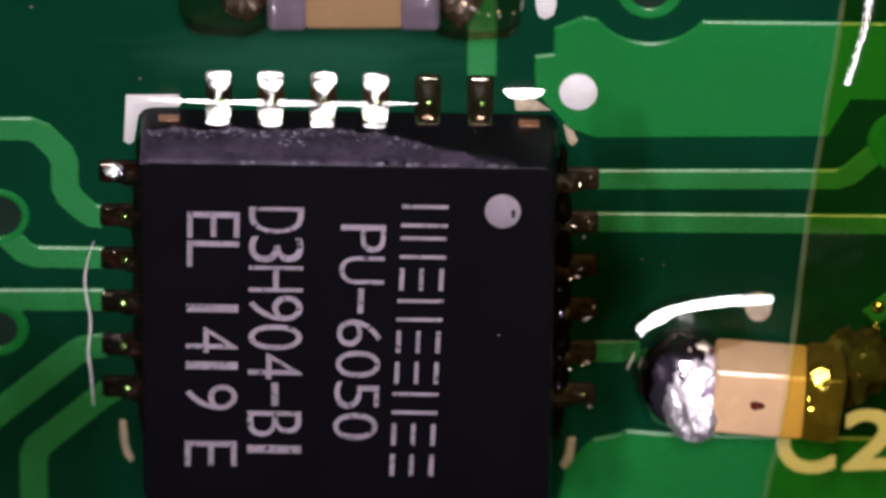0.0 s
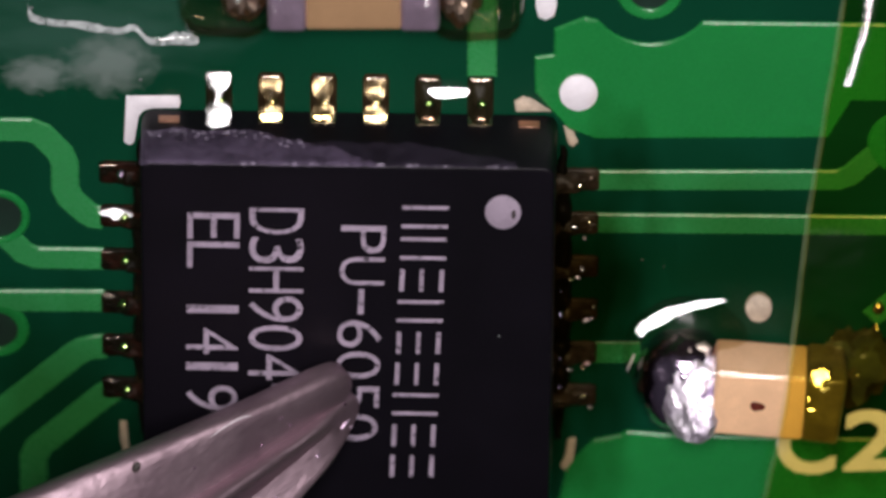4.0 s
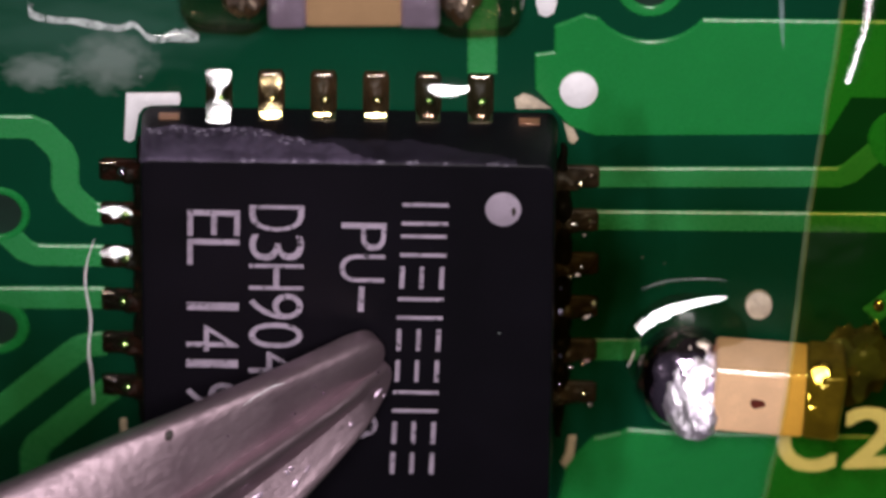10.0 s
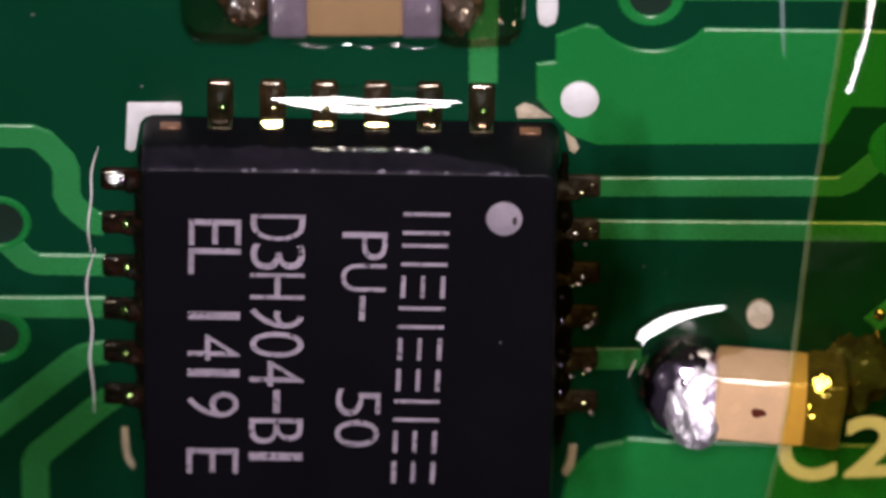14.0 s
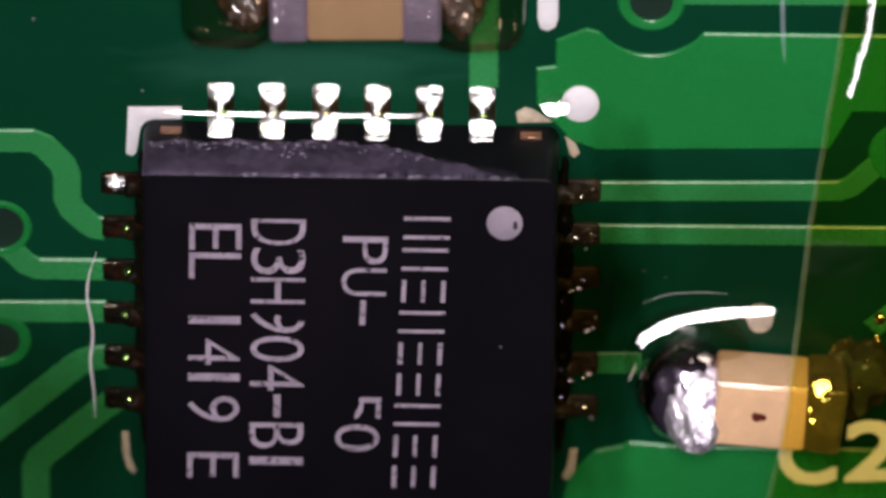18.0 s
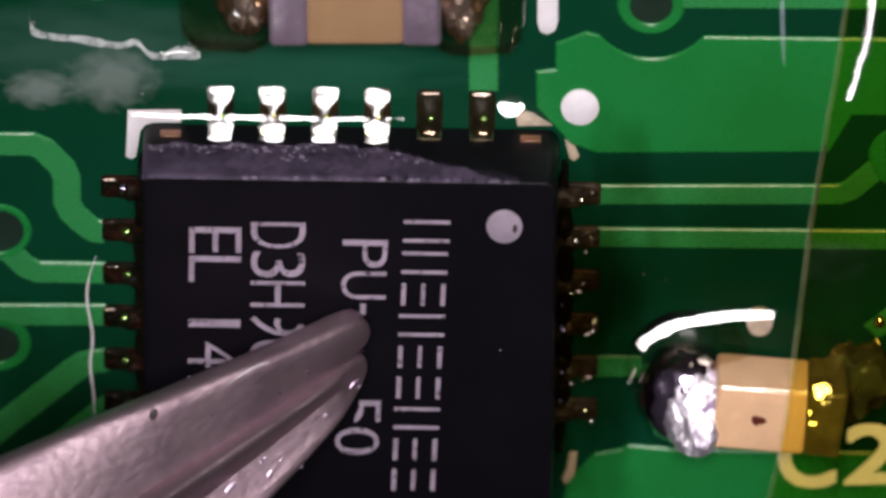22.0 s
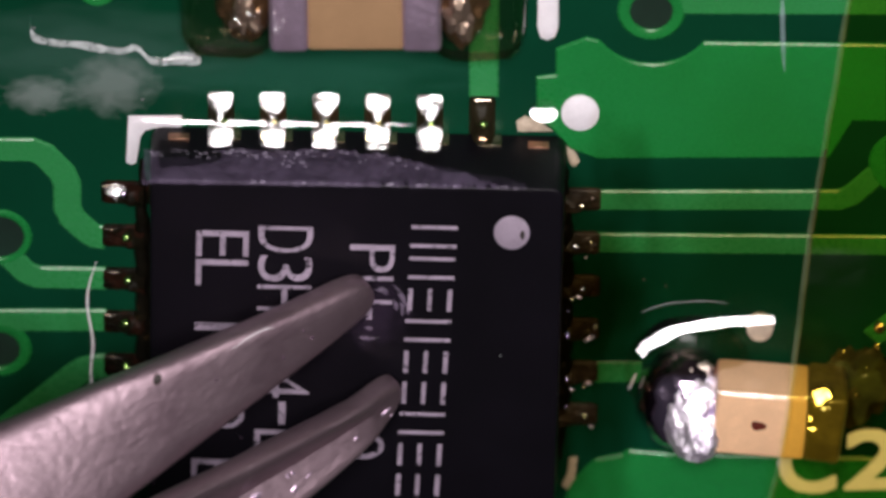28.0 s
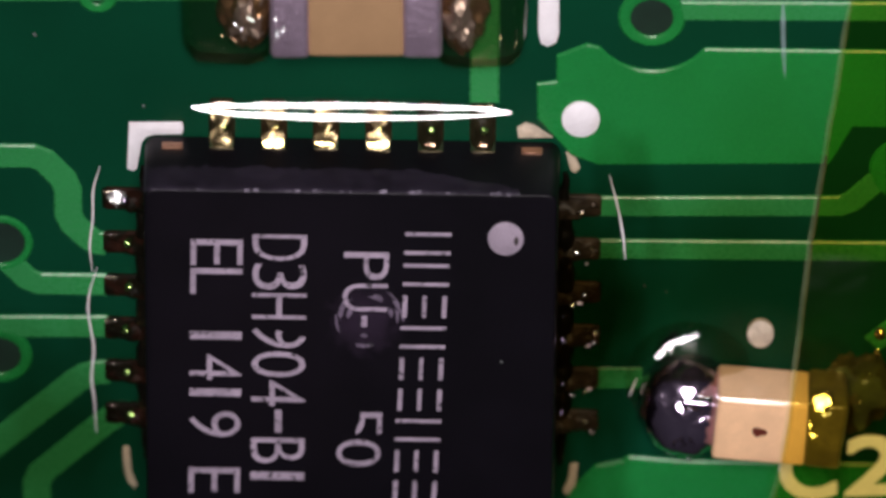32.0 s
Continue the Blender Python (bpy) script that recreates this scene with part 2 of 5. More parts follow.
# ---- building helpers ----
def part(name, bm, mat, parent=None, label="", smooth=True, sharp=38):
    """One mesh object from a bmesh in millimetres, under its thing."""
    for v in bm.verts:
        v.co *= MM
    bm.normal_update()
    me = bpy.data.meshes.new(name)
    bm.to_mesh(me)
    bm.free()
    me.materials.append(mat)
    if smooth:
        me.shade_smooth()
        me.set_sharp_from_angle(angle=radians(sharp))
    ob = new(name, me)
    if parent:
        ob.parent = parent
    if label:
        tagged(ob, label)
    return ob


def empty(name, x=0, y=0, z=0):
    ob = new(name)
    ob.location = (x * MM, y * MM, z * MM)
    ob.empty_display_size = .001
    return ob


def offset(points, d):
    """A closed outline moved outward by d."""
    out, n = [], len(points)
    area = sum(points[i - 1][0] * points[i][1] - points[i][0] * points[i - 1][1] for i in range(n))
    s = 1 if area > 0 else -1
    for i in range(n):
        a, b, c = Vector(points[i - 1]), Vector(points[i]), Vector(points[(i + 1) % n])
        e, f = (b - a).normalized(), (c - b).normalized()
        p, q = Vector((e.y, -e.x)) * s, Vector((f.y, -f.x)) * s
        m = p + q
        k = m.dot(m)
        m = m * (2 / k) if k > .35 else m.normalized()
        out.append((b.x + m.x * d, b.y + m.y * d))
    return out


def slab(bm, outline, z0, z1, slope=.03):
    """A raised flat piece with sloping, rounded rims."""
    mid = z1 - slope * .6 * .75 if slope < (z1 - z0) * 1.4 else z0 + (z1 - z0) * .6
    loops = []
    for d, z in ((slope, z0), (slope * .6, mid), (0, z1)):
        loops.append([bm.verts.new((x, y, z)) for x, y in offset(outline, d)])
    n = len(outline)
    area = sum(outline[i - 1][0] * outline[i][1] - outline[i][0] * outline[i - 1][1] for i in range(n))
    for lo, hi in zip(loops, loops[1:]):
        for i in range(n):
            j = (i + 1) % n
            q = (lo[i], lo[j], hi[j], hi[i])
            bm.faces.new(q if area > 0 else q[::-1])
    bm.faces.new(loops[-1] if area > 0 else loops[-1][::-1])
    return bm


def ribbon(points, width):
    """The outline of a track of that width along a line."""
    left, right = [], []
    n = len(points)
    for i, p in enumerate(points):
        p = Vector(p)
        d = [(Vector(points[j + 1]) - Vector(points[j])).normalized() for j in (i - 1, i) if 0 <= j < n - 1]
        m = sum((Vector((-e.y, e.x)) for e in d), Vector((0, 0)))
        m = m * (len(d) / m.dot(m)) if len(d) > 1 else m
        left.append(tuple(p + m * width / 2))
        right.append(tuple(p - m * width / 2))
    return right + left[::-1]


def circle(x, y, r, n=40, ry=None):
    return [(x + r * math.cos(2 * math.pi * i / n), y + (ry or r) * math.sin(2 * math.pi * i / n)) for i in range(n)]


def box(bm, x0, x1, y0, y1, z0, z1, r=.03, seg=3):
    """A box with rounded edges."""
    g = bmesh.ops.create_cube(bm, size=1)
    for v in g["verts"]:
        v.co = ((x0 + x1) / 2 + v.co.x * (x1 - x0), (y0 + y1) / 2 + v.co.y * (y1 - y0), (z0 + z1) / 2 + v.co.z * (z1 - z0))
    if r:
        edges = list({e for v in g["verts"] for e in v.link_edges})
        bmesh.ops.bevel(bm, geom=edges, offset=r, segments=seg, profile=.5, affect="EDGES")
    return bm


def lens(bm, x, y, z, a, b, h, rz=0.0, rx=0.0, seg=32):
    """A smooth elongated bead of liquid."""
    g = bmesh.ops.create_uvsphere(bm, u_segments=seg, v_segments=seg // 2, radius=1)
    m = Matrix.Translation((x, y, z)) @ Matrix.Rotation(rz, 4, "Z") @ Matrix.Rotation(rx, 4, "X") @ Matrix.Diagonal((a, b, h, 1))
    for v in g["verts"]:
        v.co = m @ v.co
    return bm


def tube(bm, points, r, seg=8, flat=1.0):
    """A thin rounded thread along a line, tapered at its ends."""
    rings, n = [], len(points)
    for i, p in enumerate(points):
        a, b = Vector(points[max(i - 1, 0)]), Vector(points[min(i + 1, n - 1)])
        d = (b - a).normalized()
        s = d.cross(Vector((0, 0, 1))).normalized()
        u = s.cross(d)
        k = r * min(1, .25 + 3 * min(i, n - 1 - i) / n)
        rings.append([bm.verts.new(Vector(p) + (s * math.cos(q) + u * math.sin(q) * flat) * k) for q in (2 * math.pi * j / seg for j in range(seg))])
    for lo, hi in zip(rings, rings[1:]):
        for j in range(seg):
            bm.faces.new((lo[j], lo[(j + 1) % seg], hi[(j + 1) % seg], hi[j]))
    bm.faces.new(rings[0][::-1]), bm.faces.new(rings[-1])
    return bm


def smooth_line(points, n=8):
    """Points along a smooth curve through the given ones."""
    out = []
    P_ = [Vector(p) for p in points]
    P_ = [2 * P_[0] - P_[1]] + P_ + [2 * P_[-1] - P_[-2]]
    for i in range(1, len(P_) - 2):
        a, b, c, d = P_[i - 1:i + 3]
        for k in range(n):
            t = k / n
            out.append(.5 * (2 * b + (c - a) * t + (2 * a - 5 * b + 4 * c - d) * t * t + (3 * b - a - 3 * c + d) * t ** 3))
    return out + [P_[-2]]


def glyph(ch, bold=0.0):
    """The flat mesh of a character of the built-in font, as points in the unit box and faces."""
    cu = bpy.data.curves.new("glyph", "FONT")
    cu.body = ch
    cu.resolution_u = 4
    cu.offset = bold
    ob = bpy.data.objects.new("glyph", cu)
    me = ob.to_mesh()
    pts = [tuple(v.co) for v in me.vertices]
    faces = [tuple(p.vertices) for p in me.polygons]
    ob.to_mesh_clear()
    bpy.data.objects.remove(ob)
    bpy.data.curves.remove(cu)
    x0, x1 = min(p[0] for p in pts), max(p[0] for p in pts)
    y0, y1 = min(p[1] for p in pts), max(p[1] for p in pts)
    return [((p[0] - x0) / (x1 - x0 or 1), (p[1] - y0) / (y1 - y0 or 1)) for p in pts], faces


GLYPHS = {}


def character(bm, ch, place, thick=.006, bold=0.0):
    """Adds a raised character; place maps its unit box into the plane."""
    if (ch, bold) not in GLYPHS:
        GLYPHS[ch, bold] = glyph(ch, bold)
    pts, faces = GLYPHS[ch, bold]
    verts = [bm.verts.new((*place(u, v), 0)) for u, v in pts]
    made = []
    for f in faces:
        try:
            made.append(bm.faces.new([verts[i] for i in f]))
        except ValueError:
            pass
    bmesh.ops.remove_doubles(bm, verts=verts, dist=1e-5)
    ext = bmesh.ops.extrude_face_region(bm, geom=bm.faces[:])
    for v in ext["geom"]:
        if isinstance(v, bmesh.types.BMVert):
            v.co.z += thick
    bmesh.ops.recalc_face_normals(bm, faces=bm.faces)
    return bm


# ---- the bench and the board ----
bm = bmesh.new()
box(bm, -300, 300, -300, 300, -12, -1.75, 0)
bench = tagged(part("ground", bm, BENCH, smooth=False), "dark grey bench mat under the circuit board", "bench", kind="structure")

bm = bmesh.new()
box(bm, -17, 19, -14, 16, -1.75, 0, .05)
board = tagged(part("circuit_board", bm, MASK_DARK), "green circuit board with glossy solder mask lying flat", "circuit board", kind="structure")

TOP = .024


def rounded(points, turns=1):
    """The line with its corners cut round."""
    for _ in range(turns):
        out = [points[0]]
        for a, b in zip(points, points[1:]):
            d = math.dist(a, b)
            k = min(.25, .07 / d)
            out += [(a[0] + (b[0] - a[0]) * k, a[1] + (b[1] - a[1]) * k), (b[0] - (b[0] - a[0]) * k, b[1] - (b[1] - a[1]) * k)]
        points = out + [points[-1]]
    return points


def track(points, width, name="trace"):
    return part(name, slab(bmesh.new(), ribbon(rounded(points), width - .02), -.004, TOP, .026), MASK_TRACE, board, sharp=14)


track([(-4.6, 1.702), (-3.0, 1.718), (-2.735, 1.405), (-2.738, .988), (-2.50, .735), (-2.39, .722)], .250)
track([(-3.285, .46), (-3.10, .247), (-2.39, .247)], .235)
track([(-4.6, -.278), (-2.39, -.240)], .240)
track([(-4.3, -2.43), (-2.62, -.832), (-2.50, -.790), (-2.39, -.775)], .262)
track([(-2.33, -1.305), (-2.44, -1.40), (-3.085, -2.025), (-3.09, -6.0)], .258)
track([(2.40, 1.240), (4.76, 1.285), (5.08, 1.62)], .215)
track([(2.40, .749), (9.0, .80)], .212)
track([(1.257, 3.6), (1.262, 2.42)], .262)
track([(5.06, -.30), (5.75, .36)], .20)
track([(3.13, 3.475), (9.0, 3.55)], .20)
part("trace", slab(bmesh.new(), ribbon([(2.34, -.76), (2.82, -.75)], .23), -.004, .008, .008), MASK_TRACE, board, sharp=14)
track([(-6.0, 3.50), (-1.2, 3.60)], .16)
ARC = [(2.855 + .62 * math.cos(a), 3.384 + .60 * math.sin(a)) for a in (radians(215 + 11 * k) for k in range(11))]
part("copper_pour", slab(bmesh.new(), [(1.966, 2.944), (2.235, 3.07)] + ARC + [(9.0, 3.06), (9.2, 2.22), (4.78, 2.21), (4.57, 1.787), (2.36, 1.735), (2.11, 1.84), (1.79, 2.24), (1.781, 2.622), (1.966, 2.651)], -.004, TOP, .026), MASK_COPPER, board, sharp=14)
part("copper_pour", slab(bmesh.new(), [(2.718, -1.690), (2.66, -1.735), (2.40, -1.80), (2.16, -2.1), (2.06, -2.6), (2.0, -6), (9.0, -6), (9.0, -1.74), (3.272, -1.73)], -.004, TOP, .026), MASK_COPPER, board, sharp=14)
for x, y, r, h in ((-3.392, .712, .290, .235), (-3.420, -.598, .295, .205), (-2.423, 3.545, .17, .09), (2.845, 3.392, .30, .205), (5.32, 1.72, .34, .17)):
    bm = bmesh.new()
    rings = [[bm.verts.new((px, py, z)) for px, py in circle(x, y, rr)] for rr, z in ((r + .028, -.005), (r + .01, TOP * .75), (r, TOP + .004), (h + .02, TOP + .004), (h, TOP * .6), (h * .97, -.005))]
    for lo, hi in zip(rings, rings[1:]):
        for i in range(40):
            bm.faces.new((lo[i], lo[(i + 1) % 40], hi[(i + 1) % 40], hi[i]))
    via = part("via_ring", bm, MASK_COPPER, board)
    bm = bmesh.new()
    bm.faces.new([bm.verts.new((px, py, .003)) for px, py in circle(x, y, h)])
    part("hole", bm, HOLE, via, "dark plated hole")

# ---- white ink on the board ----
def ink(name, outline, label="", mat=SILK, z=.02):
    return part(name, slab(bmesh.new(), outline, -.005, z, .012), mat, board, label)


ink("corner_mark", [(-2.131, 2.11), (-1.64, 2.122), (-1.625, 2.06), (-1.64, 2.005), (-1.90, 1.995), (-1.98, 1.965), (-2.03, 1.89), (-2.06, 1.70), (-2.075, 1.60), (-2.11, 1.575), (-2.155, 1.60)], "white printed corner mark")
ink("corner_mark", [(1.60, 2.02), (1.585, 2.12), (1.66, 2.175), (1.74, 2.15), (1.90, 2.03)], "white printed corner mark", SILK_OLD)
ink("corner_mark", [(2.05, 1.86), (2.10, 1.66), (2.14, 1.63), (2.18, 1.68), (2.14, 1.78)], "white printed corner mark", SILK_OLD)
ink("corner_mark", [(-2.225, -1.66), (-2.18, -1.66), (-2.165, -1.95), (-2.11, -2.1), (-2.13, -2.13), (-2.19, -2.05), (-2.225, -1.85)], "dirty printed corner mark", SILK_OLD)
ink("corner_mark", [(2.21, -1.78), (2.15, -1.78), (2.13, -1.98), (2.08, -2.10), (2.12, -2.14), (2.19, -2.03)], "dirty printed corner mark", SILK_OLD)
ink("reference_dot", circle(2.186, 2.252, .175, 32, .19), "round white printed dot", z=.055)
ink("printed_bar", [(1.775, 4.1), (1.775, 3.2), (1.80, 3.09), (1.86, 3.06), (1.93, 3.10), (1.955, 3.2), (1.95, 4.1)], "white printed bar")
ink("printed_dot", circle(3.965, -.19, .12, 28, .15), "small white printed dot", SILK_OLD, .05)
for ch, x0, y0, wd, ht in (("C", 4.185, -2.15, .54, .72), ("2", 4.83, -2.09, .52, .68)):
    bm = bmesh.new()
    for k, (dx, dy) in enumerate(((0, 0), (.035, 0), (0, .035), (.035, .035), (.018, .018))):
        one = character(bmesh.new(), ch, lambda u, v: (x0 + u * wd + dx, y0 + v * ht + u * wd * .06 + dy), .02 + .0006 * k)
        bmesh.ops.translate(one, verts=one.verts, vec=(0, 0, TOP + .001))
        me = bpy.data.meshes.new("stroke")
        one.to_mesh(me)
        one.free()
        bm.from_mesh(me)
        bpy.data.meshes.remove(me)
    part("character", bm, SILK, board, "white printed letter on the board" if ch == "C" else "white printed figure on the board", smooth=False)

# ---- lands and solder joints round the chip ----
PITCH = [-1.25, -.75, -.25, .25, .75, 1.25]


def solder_joint(seed, bright):
    rnd = random.Random(seed)
    bm = bmesh.new()
    nu, nv = 14, 10
    top = .15 + rnd.random() * .05
    lump = .010 if bright else .045
    grid = []
    for i in range(nu + 1):
        u = i / nu
        row = []
        for j in range(nv + 1):
            v = j / nv * 2 - 1
            half = .098 * (1 - .25 * max(0, u - .82) / .18) if bright else .112 * (1 - .7 * u ** 5) * (1 + .2 * noise.noise(Vector((seed, u * 4, v))))
            z = .030 + (top * (1 - u) ** 2.2 + .045 * math.sin(math.pi * u) ** 2) * (1 - .55 * abs(v) ** 2.4) - .02 * abs(v) ** 6
            z += .05 * math.exp(-((u - .38) / .13) ** 2 - (v / .45) ** 2)
            z += lump * noise.noise(Vector((seed * 3.1 + u * 3, v * 2, seed)))
            row.append(bm.verts.new((v * half, u * (.41 if bright else .385), max(z, .012))))
        grid.append(row)
    for i in range(nu):
        for j in range(nv):
            bm.faces.new((grid[i][j], grid[i][j + 1], grid[i + 1][j + 1], grid[i + 1][j]))
    return bm


lands = {}
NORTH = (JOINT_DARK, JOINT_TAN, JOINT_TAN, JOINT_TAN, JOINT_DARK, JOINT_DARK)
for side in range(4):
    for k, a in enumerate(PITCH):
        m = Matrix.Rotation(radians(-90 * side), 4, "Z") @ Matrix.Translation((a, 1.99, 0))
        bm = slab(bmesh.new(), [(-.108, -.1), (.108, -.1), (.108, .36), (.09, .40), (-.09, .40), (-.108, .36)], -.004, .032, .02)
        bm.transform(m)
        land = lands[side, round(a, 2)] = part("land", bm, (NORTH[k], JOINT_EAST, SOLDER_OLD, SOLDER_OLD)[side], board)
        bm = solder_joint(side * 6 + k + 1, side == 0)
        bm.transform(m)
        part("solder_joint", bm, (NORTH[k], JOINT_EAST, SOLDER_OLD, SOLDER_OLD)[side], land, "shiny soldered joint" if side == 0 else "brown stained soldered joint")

# ---- the chip ----
chip = tagged(empty("chip"), "black square sensor chip with pale laser marking soldered to the board", "chip")
H = .93
bm = bmesh.new()


def rounded_square(k, r=.11, n=6):
    pts = []
    for q, (cx, cy) in enumerate(((1, 1), (-1, 1), (-1, -1), (1, -1))):
        pts += [(cx * (k - r) + r * math.cos(a), cy * (k - r) + r * math.sin(a)) for a in (math.pi / 2 * (q + i / n) for i in range(n + 1))]
    return pts


loops = [[bm.verts.new((x, y, z)) for x, y in rounded_square(k)] for k, z in ((1.985, .03), (1.99, .06), (1.966, .904), (1.963, .916), (1.957, .925), (1.948, H - .001), (1.935, H))]
for lo, hi in zip(loops, loops[1:]):
    for i in range(len(lo)):
        bm.faces.new((lo[i], lo[(i + 1) % len(lo)], hi[(i + 1) % len(lo)], hi[i]))
bm.faces.new(loops[-1]), bm.faces.new(loops[0][::-1])
part("body", bm, EPOXY, chip, "matt black moulded body")
for side in range(4):
    for a in PITCH:
        bm = bmesh.new()
        box(bm, a - .12, a + .12, 1.95, 1.998, .02, .23, .012, 2)
        bm.transform(Matrix.Rotation(radians(-90 * side), 4, "Z"))
        part("lead", bm, SOLDER, chip, "bright metal lead end")
for x in (-1.72, 1.72):
    bm = bmesh.new()
    box(bm, x - .10, x + .10, 1.95, 2.002, .15, .25, .004, 1)
    part("tie_bar", bm, COPPER, chip, "bare copper tie bar end")
part("pin_mark", slab(bmesh.new(), circle(1.483, 1.461, .165, 36, .185), H - .004, H + .005, .012), DOT, chip, "pale round mark of pin one")
part("nick", lens(bmesh.new(), 1.585, 1.44, H + .004, .022, .055, .006, seg=12), DARK, chip, "small dark nick in the mark")



def line_of_text(text, x0, x1, y0, pitch, wd, ht):
    """Characters that read down the chip, from the north edge; x0 and x1: the base line at both ends."""
    made = []
    n = len(text)
    for i, ch in enumerate(text):
        if ch == " ":
            made.append(None)
            continue
        bx = x0 + (x1 - x0) * i / (n - 1)
        ty = y0 - i * pitch
        lo, hi, u0, u1 = 0, 1, 0, 1
        if ch == "-":
            lo, hi, u0, u1 = .44, .57, .02, .92
        if ch == "1":
            u0, u1 = .22, .52

        def place(u, v, bx=bx, ty=ty, lo=lo, hi=hi, u0=u0, u1=u1):
            return bx + (lo + v * (hi - lo)) * ht + (x1 - x0) / (n - 1) * u * .8, ty - (u0 + u * (u1 - u0)) * wd

        bm = character(bmesh.new(), ch, place, bold=0.0 if ch == "-" else -.008)
        bmesh.ops.translate(bm, verts=bm.verts, vec=(0, 0, H - .001))
        made.append((ch, bm, place))
    return made


def finish(made, name, cuts=()):
    """Links the characters of a line; those in cuts are parted in two along a line in their own box."""
    out = []
    for i, item in enumerate(made):
        if item is None:
            out.append(None)
            continue
        ch, bm, place = item
        cut = dict(cuts).get(i)
        if cut:
            a, b = Vector((*place(*cut[0]), 0)), Vector((*place(*cut[1]), 0))
            nrm = (b - a).cross(Vector((0, 0, 1))).normalized()
            other = bm.copy()
            for half, keep in ((bm, True), (other, False)):
                bmesh.ops.bisect_plane(half, geom=half.verts[:] + half.edges[:] + half.faces[:], plane_co=a, plane_no=nrm, clear_inner=keep, clear_outer=not keep)
            out.append((part(name, bm, INK, chip, smooth=False), part(name, other, INK, chip, smooth=False)))
        else:
            out.append((part(name, bm, INK, chip, smooth=False),))
    return out


finish(line_of_text("EL 1419 E", -1.522, -1.560, 1.405, .331, .295, .50), "character")
row_b = finish(line_of_text("D3H904-B1", -.930, -.958, 1.470, .336, .295, .52), "character", [(3, ((.08, 0), (.55, 1)))])
row_c = finish(line_of_text("PU-6050", -.055, -.125, 1.285, .362, .315, .43), "character", [(5, ((1, .42), (0, .42))), (2, ((.45, 0), (.45, 1)))])


def bars(pattern, x0, x1, y0, pitch, wd, ht):
    """A maker's mark as plain bars: pairs along the chip or threes across it."""
    made, n = [], len(pattern)
    for i, ch in enumerate(pattern):
        def place(u, v, bx=x0 + (x1 - x0) * i / (n - 1), ty=y0 - i * pitch):
            return bx + v * ht + (x1 - x0) / (n - 1) * u * .8, ty - u * wd

        cells = ((.06, .17, 0, 1), (.74, .85, 0, 1)) if ch == "|" else ((.08, .86, .02, .11), (.08, .86, .455, .535), (.08, .86, .89, .98))
        bm = bmesh.new()
        for u0, u1, v0, v1 in cells:
            slab(bm, [place(u, v) for u, v in ((u0, v0), (u1, v0), (u1, v1), (u0, v1))], H - .001, H + .005, .004)
        bmesh.ops.recalc_face_normals(bm, faces=bm.faces)
        made.append((ch, bm, place))
    return made


finish(bars("||=|==|==", .53, .42, 1.535, .360, .315, .435), "bar")

bm = bmesh.new()
rnd = random.Random(12)
for k in range(16):
    q, r_, span = 6.283 * rnd.random(), .17 + .19 * rnd.random(), .3 + .6 * rnd.random()
    tube(bm, [(.16 + r_ * math.cos(q + span * i / 10) + .012 * noise.noise(Vector((k, i * .5, 0))), .52 + 1.1 * r_ * math.sin(q + span * i / 10), H) for i in range(11)], .010 + .014 * rnd.random(), 6, .25)
scrape = part("scrape_mark", bm, EPOXY_SCRAPED, chip, "pale scraped ring on the chip top")
bm = bmesh.new()
bm.faces.new([bm.verts.new((x, y, H + .0145)) for x, y in circle(.16, .52, .44, 40, .48)])
part("scuffed_film", bm, SCUFF, scrape, "dull purple scuffed ring")
# pale dots stand for the broken sparkle along the edge
bm = bmesh.new()
for k in range(90):
    x = -1.9 + 3.6 * rnd.random()
    if noise.noise(Vector((x * 3, 8, 0))) > -.05:
        r_ = .005 + .018 * rnd.random() ** 3
        lens(bm, x, 1.958 + .014 * rnd.random(), .928 - .012 * rnd.random(), r_ * 1.5, r_, r_ * .8, seg=6)
part("edge_sparkle", bm, SPARKLE_DOT, chip, "tiny pale dots painted as sparkles along the chip edge")
for y, z, r_ in ((-.10, .335, .05), (-.62, .32, .03), (-.95, .32, .026), (.18, .34, .02)):
    part("speck", lens(bmesh.new(), 2.045, y, z, r_ * .6, r_, r_ * .8, seg=12), SHINY, chip, "small bright speck of solder")

# ---- capacitors ----
def capacitor(name, label, x, y, rz, body_mat, body_half, length=1.62, depth=.76, height=.66):
    cap = tagged(empty(name, x, y, 0), label, "capacitor", group="ceramic capacitors")
    cap.rotation_euler.z = rz
    bm = bmesh.new()
    box(bm, -body_half - .03, body_half + .03, -depth / 2 + .012, depth / 2 - .012, .03, height - .012, .055, 4)
    part("body", bm, body_mat, cap)
    for s in (-1, 1):
        bm = bmesh.new()
        a, b = sorted((s * body_half, s * length / 2))
        sunk = .2 if body_mat == PALE_TAN and s < 0 else 0
        box(bm, a, b, -depth / 2 + sunk, depth / 2 - sunk, .01, height - sunk, .06, 4)
        for v in bm.verts:
            v.co += (.035 if body_mat == PALE_TAN and s > 0 else .012) * noise.noise_vector(v.co * 5 + Vector((s * 3, x, y)))
        part("terminal", bm, (BROWN_END if s > 0 else SHINY) if body_mat == PALE_TAN else TERMINAL, cap, "flux-stained metal end cap" if body_mat == PALE_TAN else "tinned metal end cap")
    return cap


cap_right = capacitor("capacitor", "pale tan ceramic chip capacitor half under amber tape", 3.985, -.935, radians(-4.5), PALE_TAN, .425)
bm = bmesh.new()
lens(bm, -.045, .005, .645, .045, .06, .012, rz=.4)
lens(bm, -.005, .01, .6455, .065, .045, .009, rz=-.2)
